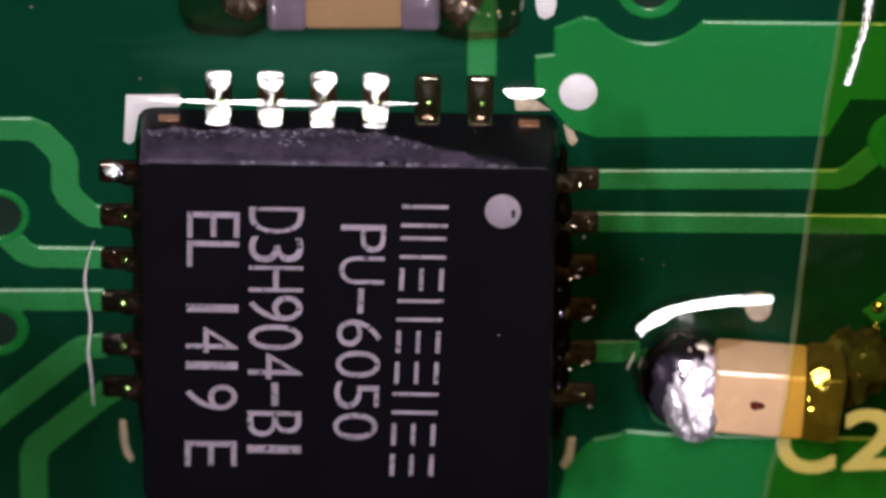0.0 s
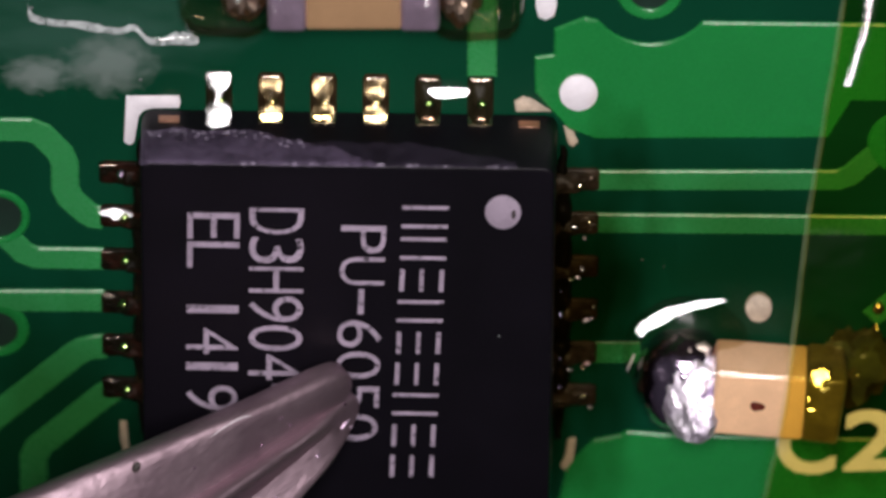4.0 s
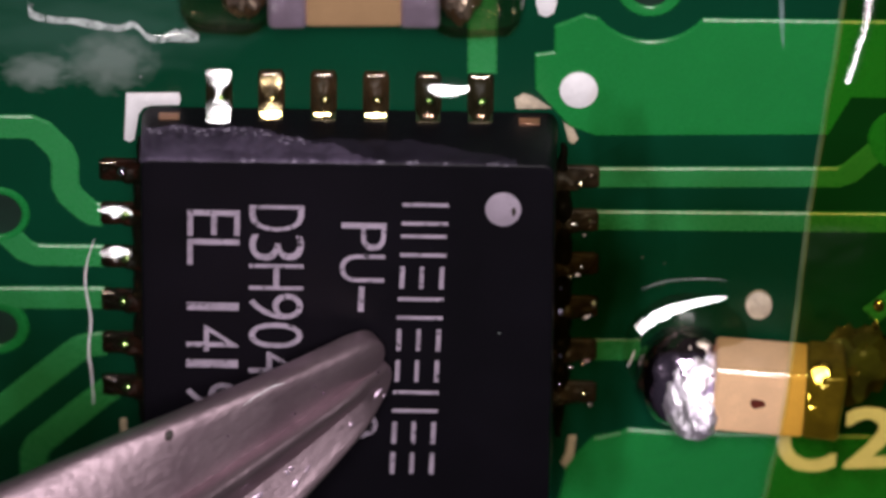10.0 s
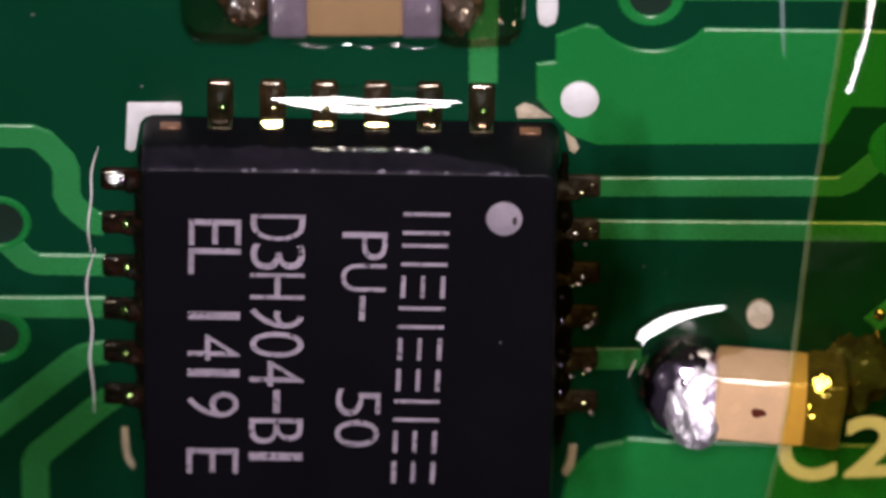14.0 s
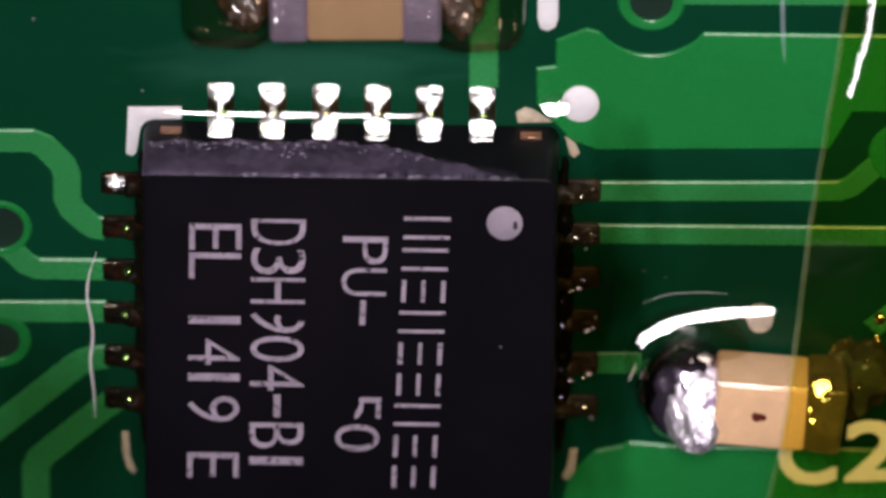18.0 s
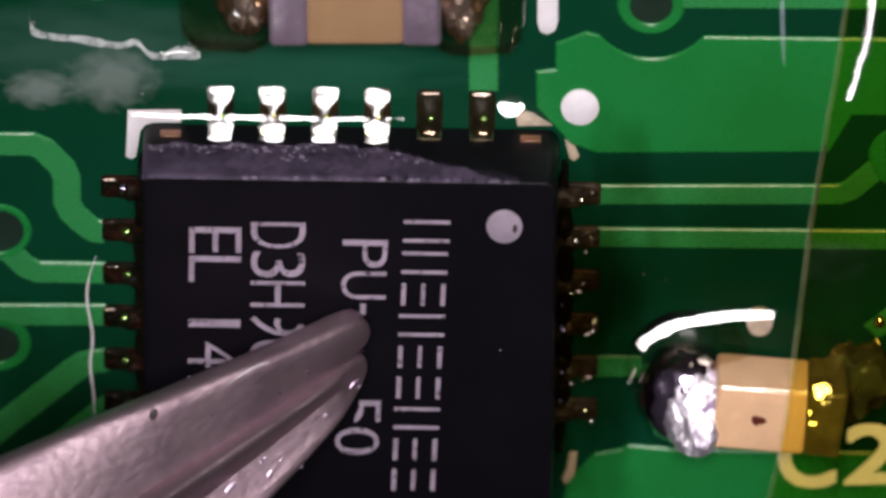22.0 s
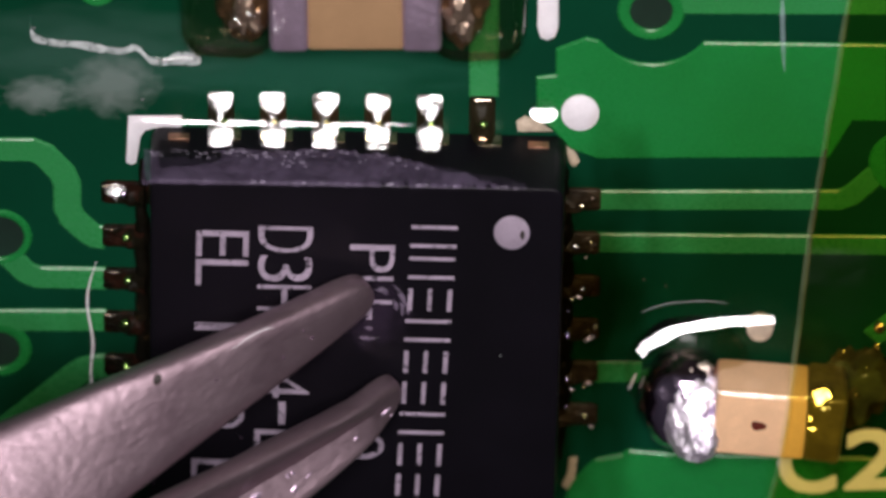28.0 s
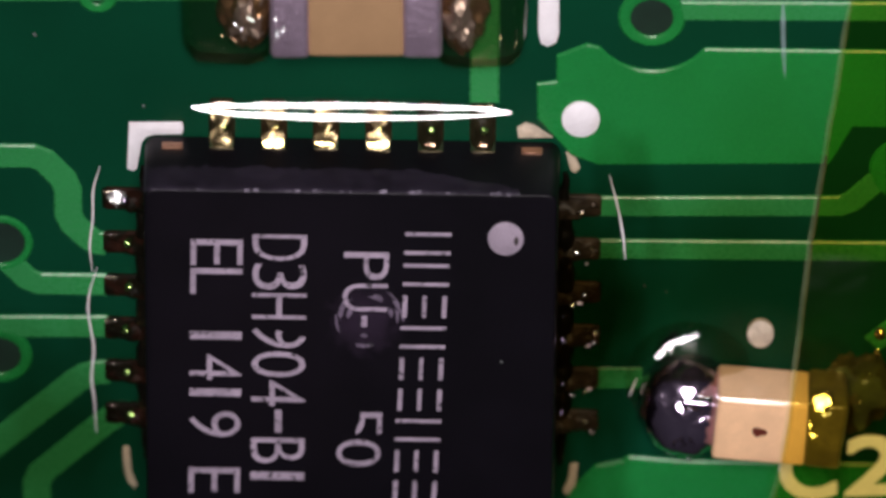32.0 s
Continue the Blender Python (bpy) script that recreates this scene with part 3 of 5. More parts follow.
part("burn_spot", bm, RESIN, cap_right, "small dark red-brown spot")
cap_top = capacitor("capacitor", "brown tan ceramic chip capacitor with dull tinned ends", .045, 3.68, radians(1.2), TAN, .435, depth=.80)


def mound(name, mat, x, y, a, b, h, seed, rough, label, parent=None, power=1.0, seg=40, freq=3.2, lean=0.0, square=1.0, turn=0.0):
    """A lump of solder or resin on the board."""
    bm = bmesh.new()
    g = bmesh.ops.create_uvsphere(bm, u_segments=seg, v_segments=seg // 2, radius=1)
    for v in g["verts"]:
        d = v.co.copy()
        k = 1 + rough * noise.fractal(d * freq + Vector((seed, 0, 0)), 1.0, 2.0, 4)
        z = max(d.z, -.05)
        ex, ey = (math.copysign(abs(q) ** square, q) for q in (d.x, d.y))
        v.co = (x + a * ex * k, y + b * ey * k, h * (abs(z) ** power if z > 0 else z) * k * (1 - lean * d.y))
    bmesh.ops.delete(bm, geom=[f for f in bm.faces if all(v.co.z <= 0 for v in f.verts)], context="FACES")
    if turn:
        bmesh.ops.rotate(bm, verts=bm.verts, cent=(x, y, 0), matrix=Matrix.Rotation(radians(turn), 3, "Z"))
    return part(name, bm, mat, parent, label)


blob = tagged(mound("solder_blob", SHINY, 3.265, -.95, .48, .50, .52, 2.0, .06, "", power=.62, lean=.30), "shiny solder blob over the end of the pale capacitor", "solder")
part("bead", lens(bmesh.new(), 3.30, -1.60, .10, .05, .04, .05, seg=18), SHINY, blob, "bright bead of solder at the foot")
crust = mound("crust", CRUST, 3.355, -.955, .37, .475, .645, 7.0, .05, "crumpled bright solder skin", blob, freq=4.2, seg=80, power=.50, lean=.50, turn=7)
for s, x, seed in ((-1, -1.17, 11.0), (1, 1.20, 17.0)):
    b_ = tagged(mound("solder_fillet", DARK_SOLDER, x - s * .17, 3.50, .27, .42, .42, seed, .22, "", freq=2.4), "uneven brownish solder beside the capacitor", "solder")
    mound("burnt_flux", FLUX_BROWN, x, 3.50, .46, .59, .36, seed + 5, .05, "brown burnt flux skin", b_, power=.5, square=.5)

# dark strips stand for the shade where the lands meet the chip
for s in (-1, 1):
    pts = [(s * (2.015 + .03 * (s > 0) + .025 * noise.noise(Vector((i * .35, s, 2)))), -1.75 + 3.4 * i / 60, .05 + .03 * noise.noise(Vector((i * .5, s, 7)))) for i in range(61)]
    tagged(part("foot_shade_strip", tube(bmesh.new(), pts, .075 if s < 0 else .105, 10), FOOT_SHADE, smooth=True), "dark strip added as the shade along the chip foot", "flux")

# ---- flux: clear liquid round the parts ----
pool = tagged(mound("flux_pool", FLUX_POOL, 3.28, -.74, .62, .66, .32, 21.0, .03, ""), "clear flux puddle round the pale capacitor", "flux")
def stain(name, mat, x, y, a, b, label):
    bm = bmesh.new()
    bm.faces.new([bm.verts.new((px, py, TOP + .006 + .002 * a)) for px, py in circle(x, y, a, 48, b)])
    return tagged(part(name, bm, mat), label, "flux", kind="stuff")


lump = tagged(mound("flux_lump", FLUX_AMBER, 4.90, -.86, .34, .44, .05, 31.0, .40, "", power=.9, freq=3.1), "brown burnt flux lump beside the capacitor end", "flux")
# gold beads stand for the yellow sparkles beside the capacitor end
for x, y, r, turn in ((4.68, -.50, .012, .3), (5.10, -.36, .026, 1.2), (4.80, -.42, .010, .0), (4.933, -.953, .016, .7), (4.76, -1.15, .013, .2), (5.02, -.62, .012, .9)):
    bm = lens(bmesh.new(), x, y, .065, r * 1.5, r, r * .8, turn, seg=14)
    part("glint", lens(bm, x + r, y - r * 1.4, .06, r * .6, r, r * .6, turn, seg=10), GOLD, lump, "small gold bead put in for a yellow sparkle")
stain("brown_film", TAPE_STAIN, 4.85, -1.25, .84, 1.2, "brown burnt flux under the amber tape")
stain("brown_film", EAST_TINT, 3.9, .35, 2.2, 1.6, "thin brown film between the chip and the tape")
spread = stain("brown_film", SPREAD_TINT, 4.4, 1.0, 2.8, 3.2, "thin brown film that rises over the east of the board")
stain("brown_film", WEST_TINT, -2.95, -1.75, 1.5, 1.9, "thin brown film round the side traces")


def fillet_height(x):
    return .032 + .28 * max(0, (2.78 - x) / .78) ** 1.5


bm = bmesh.new()
fil = []
for j in range(61):
    y = -3.2 + 6.0 * j / 60
    reach = 1.16 + .06 * noise.noise(Vector((y * 1.3, 4, 0)))
    fil.append([bm.verts.new((1.99 + reach * i / 12, y, fillet_height(1.99 + reach * i / 12))) for i in range(13)])
for lo, hi in zip(fil, fil[1:]):
    for i in range(12):
        bm.faces.new((lo[i], lo[i + 1], hi[i + 1], hi[i]))
tagged(part("brown_film", bm, FLUX_STAIN), "brown burnt flux fillet along the chip foot", "flux", kind="stuff")


LEAN = radians(37.3)
FACE, DOWN = Vector((0, math.sin(LEAN), math.cos(LEAN))), Vector((0, -math.cos(LEAN), math.sin(LEAN)))


def sheet(bm, points, width, bulge, taper=.5, seed=0.0, waver=.12, nv=10, skew=1.0):
    """A sloping, softly rounded face of liquid along a line, as wide as given in its middle."""
    n = len(points)
    rows = []
    for i, p in enumerate(points):
        t = i / (n - 1)
        wd = width * max(.03, math.sin(math.pi * min(max(t, .004), .996) ** skew)) ** taper * (1 + waver * noise.noise(Vector((t * 9, seed, 0))))
        row = []
        for j in range(nv + 1):
            v = j / nv * 2 - 1
            q = Vector(p) + DOWN * (v * wd / 2) + FACE * (bulge * (1 - v * v) * wd / width + waver * .05 * noise.noise(Vector((p[0] * 3, v, seed))) * width)
            row.append(bm.verts.new(q))
        rows.append(row)
    for lo, hi in zip(rows, rows[1:]):
        for j in range(nv):
            bm.faces.new((lo[j], lo[j + 1], hi[j + 1], hi[j]))
    return bm


def facing(base, steps):
    """Points from a base along a slope that faces the lens: steps to the east and down the slope."""
    return [tuple(Vector(base) + Vector((u, 0, 0)) + DOWN * v) for u, v in steps]


def ripple(name, half, width, bulge, label, seed=0.0, taper=.5, waver=.12):
    bm = sheet(bmesh.new(), [(-half + 2 * half * i / 60, 0, 0) for i in range(61)], width, bulge, taper, seed, waver)
    return tagged(part(name, bm, FLUX), label, "flux")


ripple_long = tagged(empty("flux_ripple"), "long glossy ripple of clear flux before the chip leads", "flux")
for s in (-1, 1):
    pts = []
    for i in range(61):
        q = i / 60
        pts.append(tuple(Vector((-1.53 + 3.06 * q, 0, 0)) + DOWN * s * (.052 * math.sin(math.pi * q) ** .6 + .006)))
    part("crest", sheet(bmesh.new(), pts, .125, .0025, .45, 1.0 + s, .08), FLUX, ripple_long)
ripple_line = ripple("flux_ripple", 1.30, .085, .004, "thin bright edge of clear flux across the chip leads", 2.0, .4)
ripple_east = ripple("flux_ripple", .62, .085, .004, "thin bright edge of clear flux at the chip corner", 2.7, .4)
ripple_oval = ripple("flux_ripple", .20, .20, .003, "small oval drop of clear flux by the chip", 3.0, .5, .02)
ripple_drop = ripple("flux_ripple", .135, .23, .003, "small round drop of clear flux at the chip corner", 3.4, .5, .02)
ripple_mid = ripple("flux_ripple", .90, .30, .016, "short glossy ripple of clear flux before the chip leads", 4.0)
bm = sheet(bmesh.new(), [(-.75 + 1.45 * i / 40, .60 + .02 * math.sin(i * .5), .0) for i in range(41)], .055, .006, .4, 6.0, .6)
part("streak", bm, FLUX, ripple_mid, "thin wavy glint on the flux")
bm = sheet(bmesh.new(), [(-.55 + 1.2 * i / 40, -.245 + .01 * math.sin(i * .7), .50) for i in range(41)], .05, .006, .4, 8.0, .6)
part("streak", bm, FLUX, ripple_mid, "thin wavy glint on the flux")
def ragged(x, low, seed, rough):
    return low + rough * (.5 * noise.noise(Vector((x * 4, seed, 0))) + .35 * noise.noise(Vector((x * 14, seed, 3))) + .25 * noise.noise(Vector((x * 40, seed, 6))))


def side_film(bm, x0, x1, lower, upper):
    """A film that clings to the chip's north side between two rims and turns over its edge."""
    rows, n = [], 220
    for i in range(n + 1):
        x = x0 + (x1 - x0) * i / n
        z1 = upper(x)
        z0 = min(lower(x), z1 - .002)
        row = [bm.verts.new((x, 2.016 - .022 * z + .010 * noise.noise(Vector((x * 3, z * 3, x0))), z)) for z in (z0 + (z1 - z0) * j / 6 for j in range(7))]
        if z1 > .91:
            row += [bm.verts.new((x, 1.978, .934)), bm.verts.new((x, 1.955 - .02 * noise.noise(Vector((x * 9, 4, 0))), .9365))]
        else:
            row += [row[-1], row[-1]]
        rows.append(row)
    for lo, hi in zip(rows, rows[1:]):
        for j in range(8):
            q = []
            for v in (lo[j + 1], lo[j], hi[j], hi[j + 1]):
                if v not in q:
                    q.append(v)
            if len(q) > 2:
                bm.faces.new(q)
    return bm


def rim_first(x):
    return ragged(x, .40 + .52 * min(1, max(0, (x + 1.0) / 1.3)) ** 1.3, 12.0, .14)


def rim_second(x):
    return ragged(x, .38 + .54 * min(1, max(0, (x - .1) / 1.3)) ** 1.2, 13.0, .16)


def film_top(x):
    return .92


# the films carry the lamp's lilac sheen on the wet side as colour
films = []
for x0, x1, low, high, seed in ((-1.97, .30, rim_first, film_top, 12.0), (-1.2, 1.4, rim_second, lambda x: min(.92, rim_first(x)), 13.0)):
    film = tagged(part("hazy_film", side_film(bmesh.new(), x0, x1, low, high), LILAC_SHEEN), "film with the lilac sheen of wet flux in its colour", "flux", kind="stuff")
    rnd = random.Random(seed)
    bm = bmesh.new()
    for _ in range(90):
        x = x0 + .05 + (x1 - x0 - .1) * rnd.random()
        z = low(x) + .03 + .10 * rnd.random() ** 2
        if z < .70 and (seed > 12 or x < -.4):
            lens(bm, x, 2.018 - .022 * z, z, .006 + .022 * rnd.random() ** 2, .008, .006 + .016 * rnd.random() ** 2, seg=6)
    part("sparkle", bm, SPARKLE_DOT, film, "tiny pale dots painted as sparkles on the flux")
    films.append(film)
part("side_film", side_film(bmesh.new(), -1.975, 1.6, lambda x: ragged(x, .58 + .3 * max(0, (x - .6)), 21.0, .12), film_top), LILAC_SHEEN_THIN, chip, "thin film with a lilac sheen painted on the chip side")
def cloud(mat, x0, x1, y0, y1, z, label, parent=None):
    """A thin flat film with rounded corners."""
    bm = bmesh.new()
    r = .12
    pts = [(cx + sx * r * math.cos(q) - sx * r, cy + sy * r * math.sin(q) - sy * r) for cx, cy, sx, sy in ((x1, y1, 1, 1), (x0, y1, -1, 1), (x0, y0, -1, -1), (x1, y0, 1, -1))
           for q in (math.pi / 2 * (k if sx * sy > 0 else 4 - k) / 4 for k in range(5))]
    bm.faces.new([bm.verts.new((x, y, z)) for x, y in pts])
    ob = part("hazy_film", bm, mat, parent, label)
    return ob if parent else tagged(ob, label, "flux", kind="stuff")


cloud_north = cloud(CLOUD_NORTH, -2.6, 1.9, 2.05, 3.2, .034, "pale haze over the wet board, laid as a thin film")
cloud_west = cloud(CLOUD_WEST, -4.3, -.7, 2.13, 3.6, .038, "pale haze over the wet board, laid as a thin film")
# added sheet that carries the lilac haze; the chip top itself is bare
chip_haze = cloud(CHIP_HAZE, -1.9, 1.25, -1.9, 1.9, H + .012, "lilac haze laid as a film over the chip top", chip)
# wet beads over the leads: a funnel on the land and a drop on the lead end


def drop_face(bm, x, y, z, profile, seed):
    """A glossy face of liquid that looks to the lens; profile: steps down its slope and half widths."""
    rows = []
    fine = smooth_line([(v, half, 0) for v, half in profile], 3)
    for v, half, _ in fine:
        half *= 1 + .06 * noise.noise(Vector((seed, v * 9, 0)))
        mid = x + .010 * noise.noise(Vector((seed, v * 7, 5)))
        rows.append([bm.verts.new(Vector((mid + u * half, y, z)) + DOWN * v + FACE * (.004 * (1 - u * u) + .003 * noise.noise(Vector((seed + u, v * 12, 0))))) for u in (-1, -.75, -.4, 0, .4, .75, 1)])
    for lo, hi in zip(rows, rows[1:]):
        for j in range(6):
            bm.faces.new((lo[j], hi[j], hi[j + 1], lo[j + 1]))
    return bm


FUNNEL = ((-.135, .085), (-.12, .118), (-.08, .124), (-.03, .116), (.01, .098), (.045, .070), (.08, .045), (.13, .036))
FOOT = ((-.12, .034), (-.09, .050), (-.055, .092), (-.02, .116), (.03, .124), (.08, .115), (.11, .098), (.125, .07))
SPLASH = ((-.050, .06), (-.035, .10), (-.01, .115), (.012, .105), (.025, .07))
beads = []
for k, x in enumerate(PITCH):
    bm = drop_face(bmesh.new(), x, 2.375, .185, FUNNEL, 30.0 + k)
    drop_face(bm, x, 2.135, .235, FOOT, 40.0 + k)
    drop_face(bm, x, 2.035, .345, SPLASH, 50.0 + k)
    beads.append(tagged(part("flux_bead", bm, FLUX_BEAD), "wet glossy bead of flux on a chip lead", "flux", group="flux beads on the leads"))
gilded = []
for k, x in enumerate(PITCH):
    bm = drop_face(bmesh.new(), x, 2.29, .175, [(v * 1.05, h_ * .85) for v, h_ in FUNNEL], 60.0 + k)
    drop_face(bm, x, 2.12, .225, [(v * .9, h_ * .9) for v, h_ in FOOT], 70.0 + k)
    gilded.append(tagged(part("flux_bead", bm, FLUX_GOLD), "golden wet flux film on a chip lead", "flux", group="flux beads on the leads"))
CAP_DROP = ((-.075, .05), (-.06, .10), (-.03, .14), (.0, .15), (.03, .13), (.045, .08), (.07, .045), (.09, .03))
west_beads = []
for k, (x, y) in enumerate(((-2.262, 1.335), (-2.262, .855), (-2.262, .36), (-2.30, -.13))):
    bm = drop_face(bmesh.new(), x, y, .12, [(v * (.8 if k else 1), h_ * (.6 if k == 0 else 1.05)) for v, h_ in CAP_DROP], 90.0 + k)
    if k:
        drop_face(bm, x + .11, y - .03, .13, [(v * .6, h_ * .4) for v, h_ in CAP_DROP], 95.0 + k)
    west_beads.append(tagged(part("flux_bead", bm, FLUX_BEAD), "wet glossy bead of flux on a side lead", "flux", group="flux beads on the leads"))
# matt white threads hold the bright lines along the flux edge as colour
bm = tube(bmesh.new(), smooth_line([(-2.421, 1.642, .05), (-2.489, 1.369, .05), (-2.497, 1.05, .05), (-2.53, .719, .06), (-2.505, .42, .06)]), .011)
thread_north = tagged(part("flux_edge", bm, SILK), "thin white thread painted as the bright edge of flux", "flux")
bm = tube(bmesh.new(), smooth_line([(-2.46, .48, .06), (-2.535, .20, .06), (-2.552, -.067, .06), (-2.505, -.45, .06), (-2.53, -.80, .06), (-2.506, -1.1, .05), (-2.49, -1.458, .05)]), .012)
thread_south = tagged(part("flux_edge", bm, SILK), "thin white thread painted as the wavy bright edge of flux", "flux")
bm = sheet(bmesh.new(), smooth_line(facing((3.88, .02, .16), [(-1.07, .36), (-.98, .25), (-.80, .145), (-.55, .075), (-.24, .03)])), .235, .009, .55, 5.0, .10, skew=.62)
drop_face(bm, 2.845, -.235, .355, ((-.085, .03), (-.06, .06), (-.02, .075), (.02, .072), (.05, .055), (.07, .03)), 77.0)
rim_west = part("rim", bm, FLUX, pool, "raised glossy rim of the puddle")
bm = sheet(bmesh.new(), smooth_line(facing((3.88, .02, .16), [(-.94, .35), (-.827, .234), (-.691, .166), (-.48, .115)])), .17, .008, .5, 8.0, .35)
rim_small = part("rim", bm, FLUX, pool, "short glossy rim of the puddle")
bm = sheet(bmesh.new(), smooth_line(facing((3.88, .02, .164), [(-.70, .11), (-.42, .05), (-.15, .015), (.22, .0)])), .16, .006, .14, 5.5, .08)
outer = tube(bmesh.new(), smooth_line([(2.82, -.02, .05), (3.06, .083, .05), (3.386, .118, .05), (3.66, .10, .05)]), .003, 6)
# white thread in place of a glint at the puddle's west edge
part("rim", tube(bmesh.new(), smooth_line([(2.775, -.68, .12), (2.745, -.765, .125), (2.705, -.885, .12)]), .009, 8), SILK, pool, "short white thread painted as a glint on the puddle")
rim_outer = part("rim", outer, FROTH_WHITE, pool, "faint outer rim of the puddle")
rim_east = part("rim", bm, FLUX, pool, "raised glossy rim of the puddle")
# added strip, tilted to the lens, that draws the bevel's highlight line
bm = sheet(bmesh.new(), [(3.34 + 1.13 * i / 40, -.512 - .070 * i / 40 + .004 * noise.noise(Vector((i * .3, 2, 0))), .655) for i in range(41)], .036, .004, .12, 15.0, .25)
part("glint", bm, FLUX, cap_right, "glossy strip added for the highlight on the capacitor edge").matrix_parent_inverse = cap_right.matrix_basis.inverted()
bm = sheet(bmesh.new(), [(3.33 + .19 * i / 12, -.56, .645) for i in range(13)], .15, .012, .5, 16.0, .4)
part("tab", bm, CRUST, crust, "bright tab of solder on the capacitor end")
bm = sheet(bmesh.new(), facing((4.47, -.545, .655), [(.2 * i / 12, .012 * math.sin(i * .5)) for i in range(13)]), .20, .01, .35, 8.0, .35)
part("solder_bead", bm, GOLD, cap_right, "wet golden solder on the end cap").matrix_parent_inverse = cap_right.matrix_basis.inverted()
for gx, gy, prof, k in ((4.452, -.78, ((-.10, .012), (-.06, .028), (-.02, .018), (.03, .024), (.07, .010)), 1), (4.49, -.93, ((-.03, .02), (-.015, .05), (.01, .045), (.03, .015)), 2), (4.60, -.66, ((-.06, .02), (-.03, .05), (.02, .055), (.06, .02)), 3)):
    part("solder_bead", drop_face(bmesh.new(), gx, gy, .66, prof, 80.0 + k), GOLD if k < 3 else BROWN_END, cap_right, "golden solder crumb on the end cap").matrix_parent_inverse = cap_right.matrix_basis.inverted()
# round beads added to give each side joint its point of reflected lamp
for y in PITCH:
    part("bead", lens(bmesh.new(), -2.165 + .02 * math.sin(9 * y), y + .055, .13, .046, .050, .044, seg=16), SHINY if y > 1 else GREEN_GLINT, lands[3, round(y, 2)], "bright round bead put in for a glint on the joint")
# strips tilted to the lens are added as glints on the joints' north edges
for k, y in enumerate(PITCH):
    bm = sheet(bmesh.new(), [(-2.40 + (.17 + .04 * math.sin(5 * y)) * i / 12, y + .098 + .006 * noise.noise(Vector((i * .8, y, 1))), .045) for i in range(13)], .012 if k in (2, 5) else .006, .003, .4, 70.0 + k, .9)
    part("glint", bm, PALE_SOLDER, lands[3, round(y, 2)], "thin tilted strip for the glint on the joint edge")
rnd = random.Random(5)
for y in PITCH:
    for n_ in range(3):
        gx = 2.12 + .25 * rnd.random()
        part("bead", lens(bmesh.new(), gx, y + .10 * (2 * rnd.random() - .6), fillet_height(gx) + .004, .014 + .026 * rnd.random(), .012 + .012 * rnd.random(), .016, rz=rnd.random() - .5, seg=12), (GOLD, DARK_SOLDER, PALE_SOLDER)[n_], lands[1, round(-y, 2)], "small glint of solder")
# sheets tilted to the lens add the golden highlight at each lead's foot
for k, (mat, half, wide) in enumerate(((JOINT_TAN, .08, .03), (GOLD, .10, .07), (GOLD, .095, .045), (GOLD, .10, .045), (SOLDER_TAN, .05, .03), (SOLDER_TAN, .04, .03))):
    x = PITCH[k]
    bm = sheet(bmesh.new(), [(x - half + 2 * half * i / 12, 2.05 + .004 * math.sin(i * .7 + k), .205) for i in range(13)], wide * 1.5, .004, .22, 60.0 + k, .2)
    part("fillet", bm, mat, lands[0, round(x, 2)], "solder foot of the lead with an added highlight sheet")
# a bead and a thin strip add the reflected point and edge highlight
for x in PITCH:
    part("bead", lens(bmesh.new(), x + .01 + .03 * rnd.random(), 2.185, .170, .042, .044, .040, seg=14), GOLD if -1 < x < .5 else GREEN_GLINT, lands[0, round(x, 2)], "bright round bead put in for a glint on the joint")
    bm = sheet(bmesh.new(), [(x - .085 + .17 * i / 12, 2.385 + .004 * math.sin(i * 1.1 + 7 * x), .045) for i in range(13)], .022, .003, .3, 65.0 + x, .5)
    part("glint", bm, PALE_SOLDER, lands[0, round(x, 2)], "thin tilted strip for the glint on the joint edge")
# white thread again for the flux edge's bright line
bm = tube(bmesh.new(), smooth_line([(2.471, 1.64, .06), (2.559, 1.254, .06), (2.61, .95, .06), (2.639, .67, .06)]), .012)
thread = tagged(part("flux_edge", bm, SILK), "thin white thread painted as the bright flux edge beside the chip", "flux")
bm = tube(bmesh.new(), smooth_line([(4.085, 3.62, .05), (4.09, 3.40, .05), (4.105, 3.06, .05), (4.125, 2.76, .05)]), .022, 6, .4)
streak_thin = tagged(part("flux_edge", bm, CLOUD_LINE), "faint pale streak of drying flux", "flux")
tagged(part("solder_speck", lens(bmesh.new(), 5.125, -.15, .06, .06, .07, .05), GOLD), "small bright bead of solder under the tape", "solder")

bm = bmesh.new()
line = smooth_line([(-3.06, 3.24, .036), (-3.04, 3.03, .036), (-2.86, 2.96, .036), (-2.62, 2.94, .036), (-2.40, 2.90, .036), (-2.20, 2.87, .036), (-2.05, 2.91, .036), (-1.93, 2.78, .036), (-1.80, 2.75, .036), (-1.66, 2.80, .036), (-1.44, 2.78, .036)], 7)
last = None
for i, p in enumerate(line):
    t = i / (len(line) - 1)
    wd = (.055 + .05 * max(0, noise.noise(Vector((t * 7, 1, 0)))) + .06 * (t > .84) * math.sin(math.pi * (t - .84) / .16) + .06 * max(0, .25 - t)) * (1 + .3 * noise.noise(Vector((t * 31, 2, 0))))
    row = [bm.verts.new((p.x, p.y + wd * (j / 3 - .5) * 1.3, p.z + .004 * (j in (1, 2)))) for j in range(4)]
    for j in range(3):
        if last:
            bm.faces.new((last[j], row[j], row[j + 1], last[j + 1]))
    last = row
smear = tagged(part("flux_edge", bm, FROTH_WHITE), "pale wavy edge of spreading flux", "flux")
bm = sheet(bmesh.new(), facing((-1.88, 2.83, .05), [(0, 0), (.10, .03), (.22, .0), (.38, .01)]), .05, .005, .4, 9.0, .5)
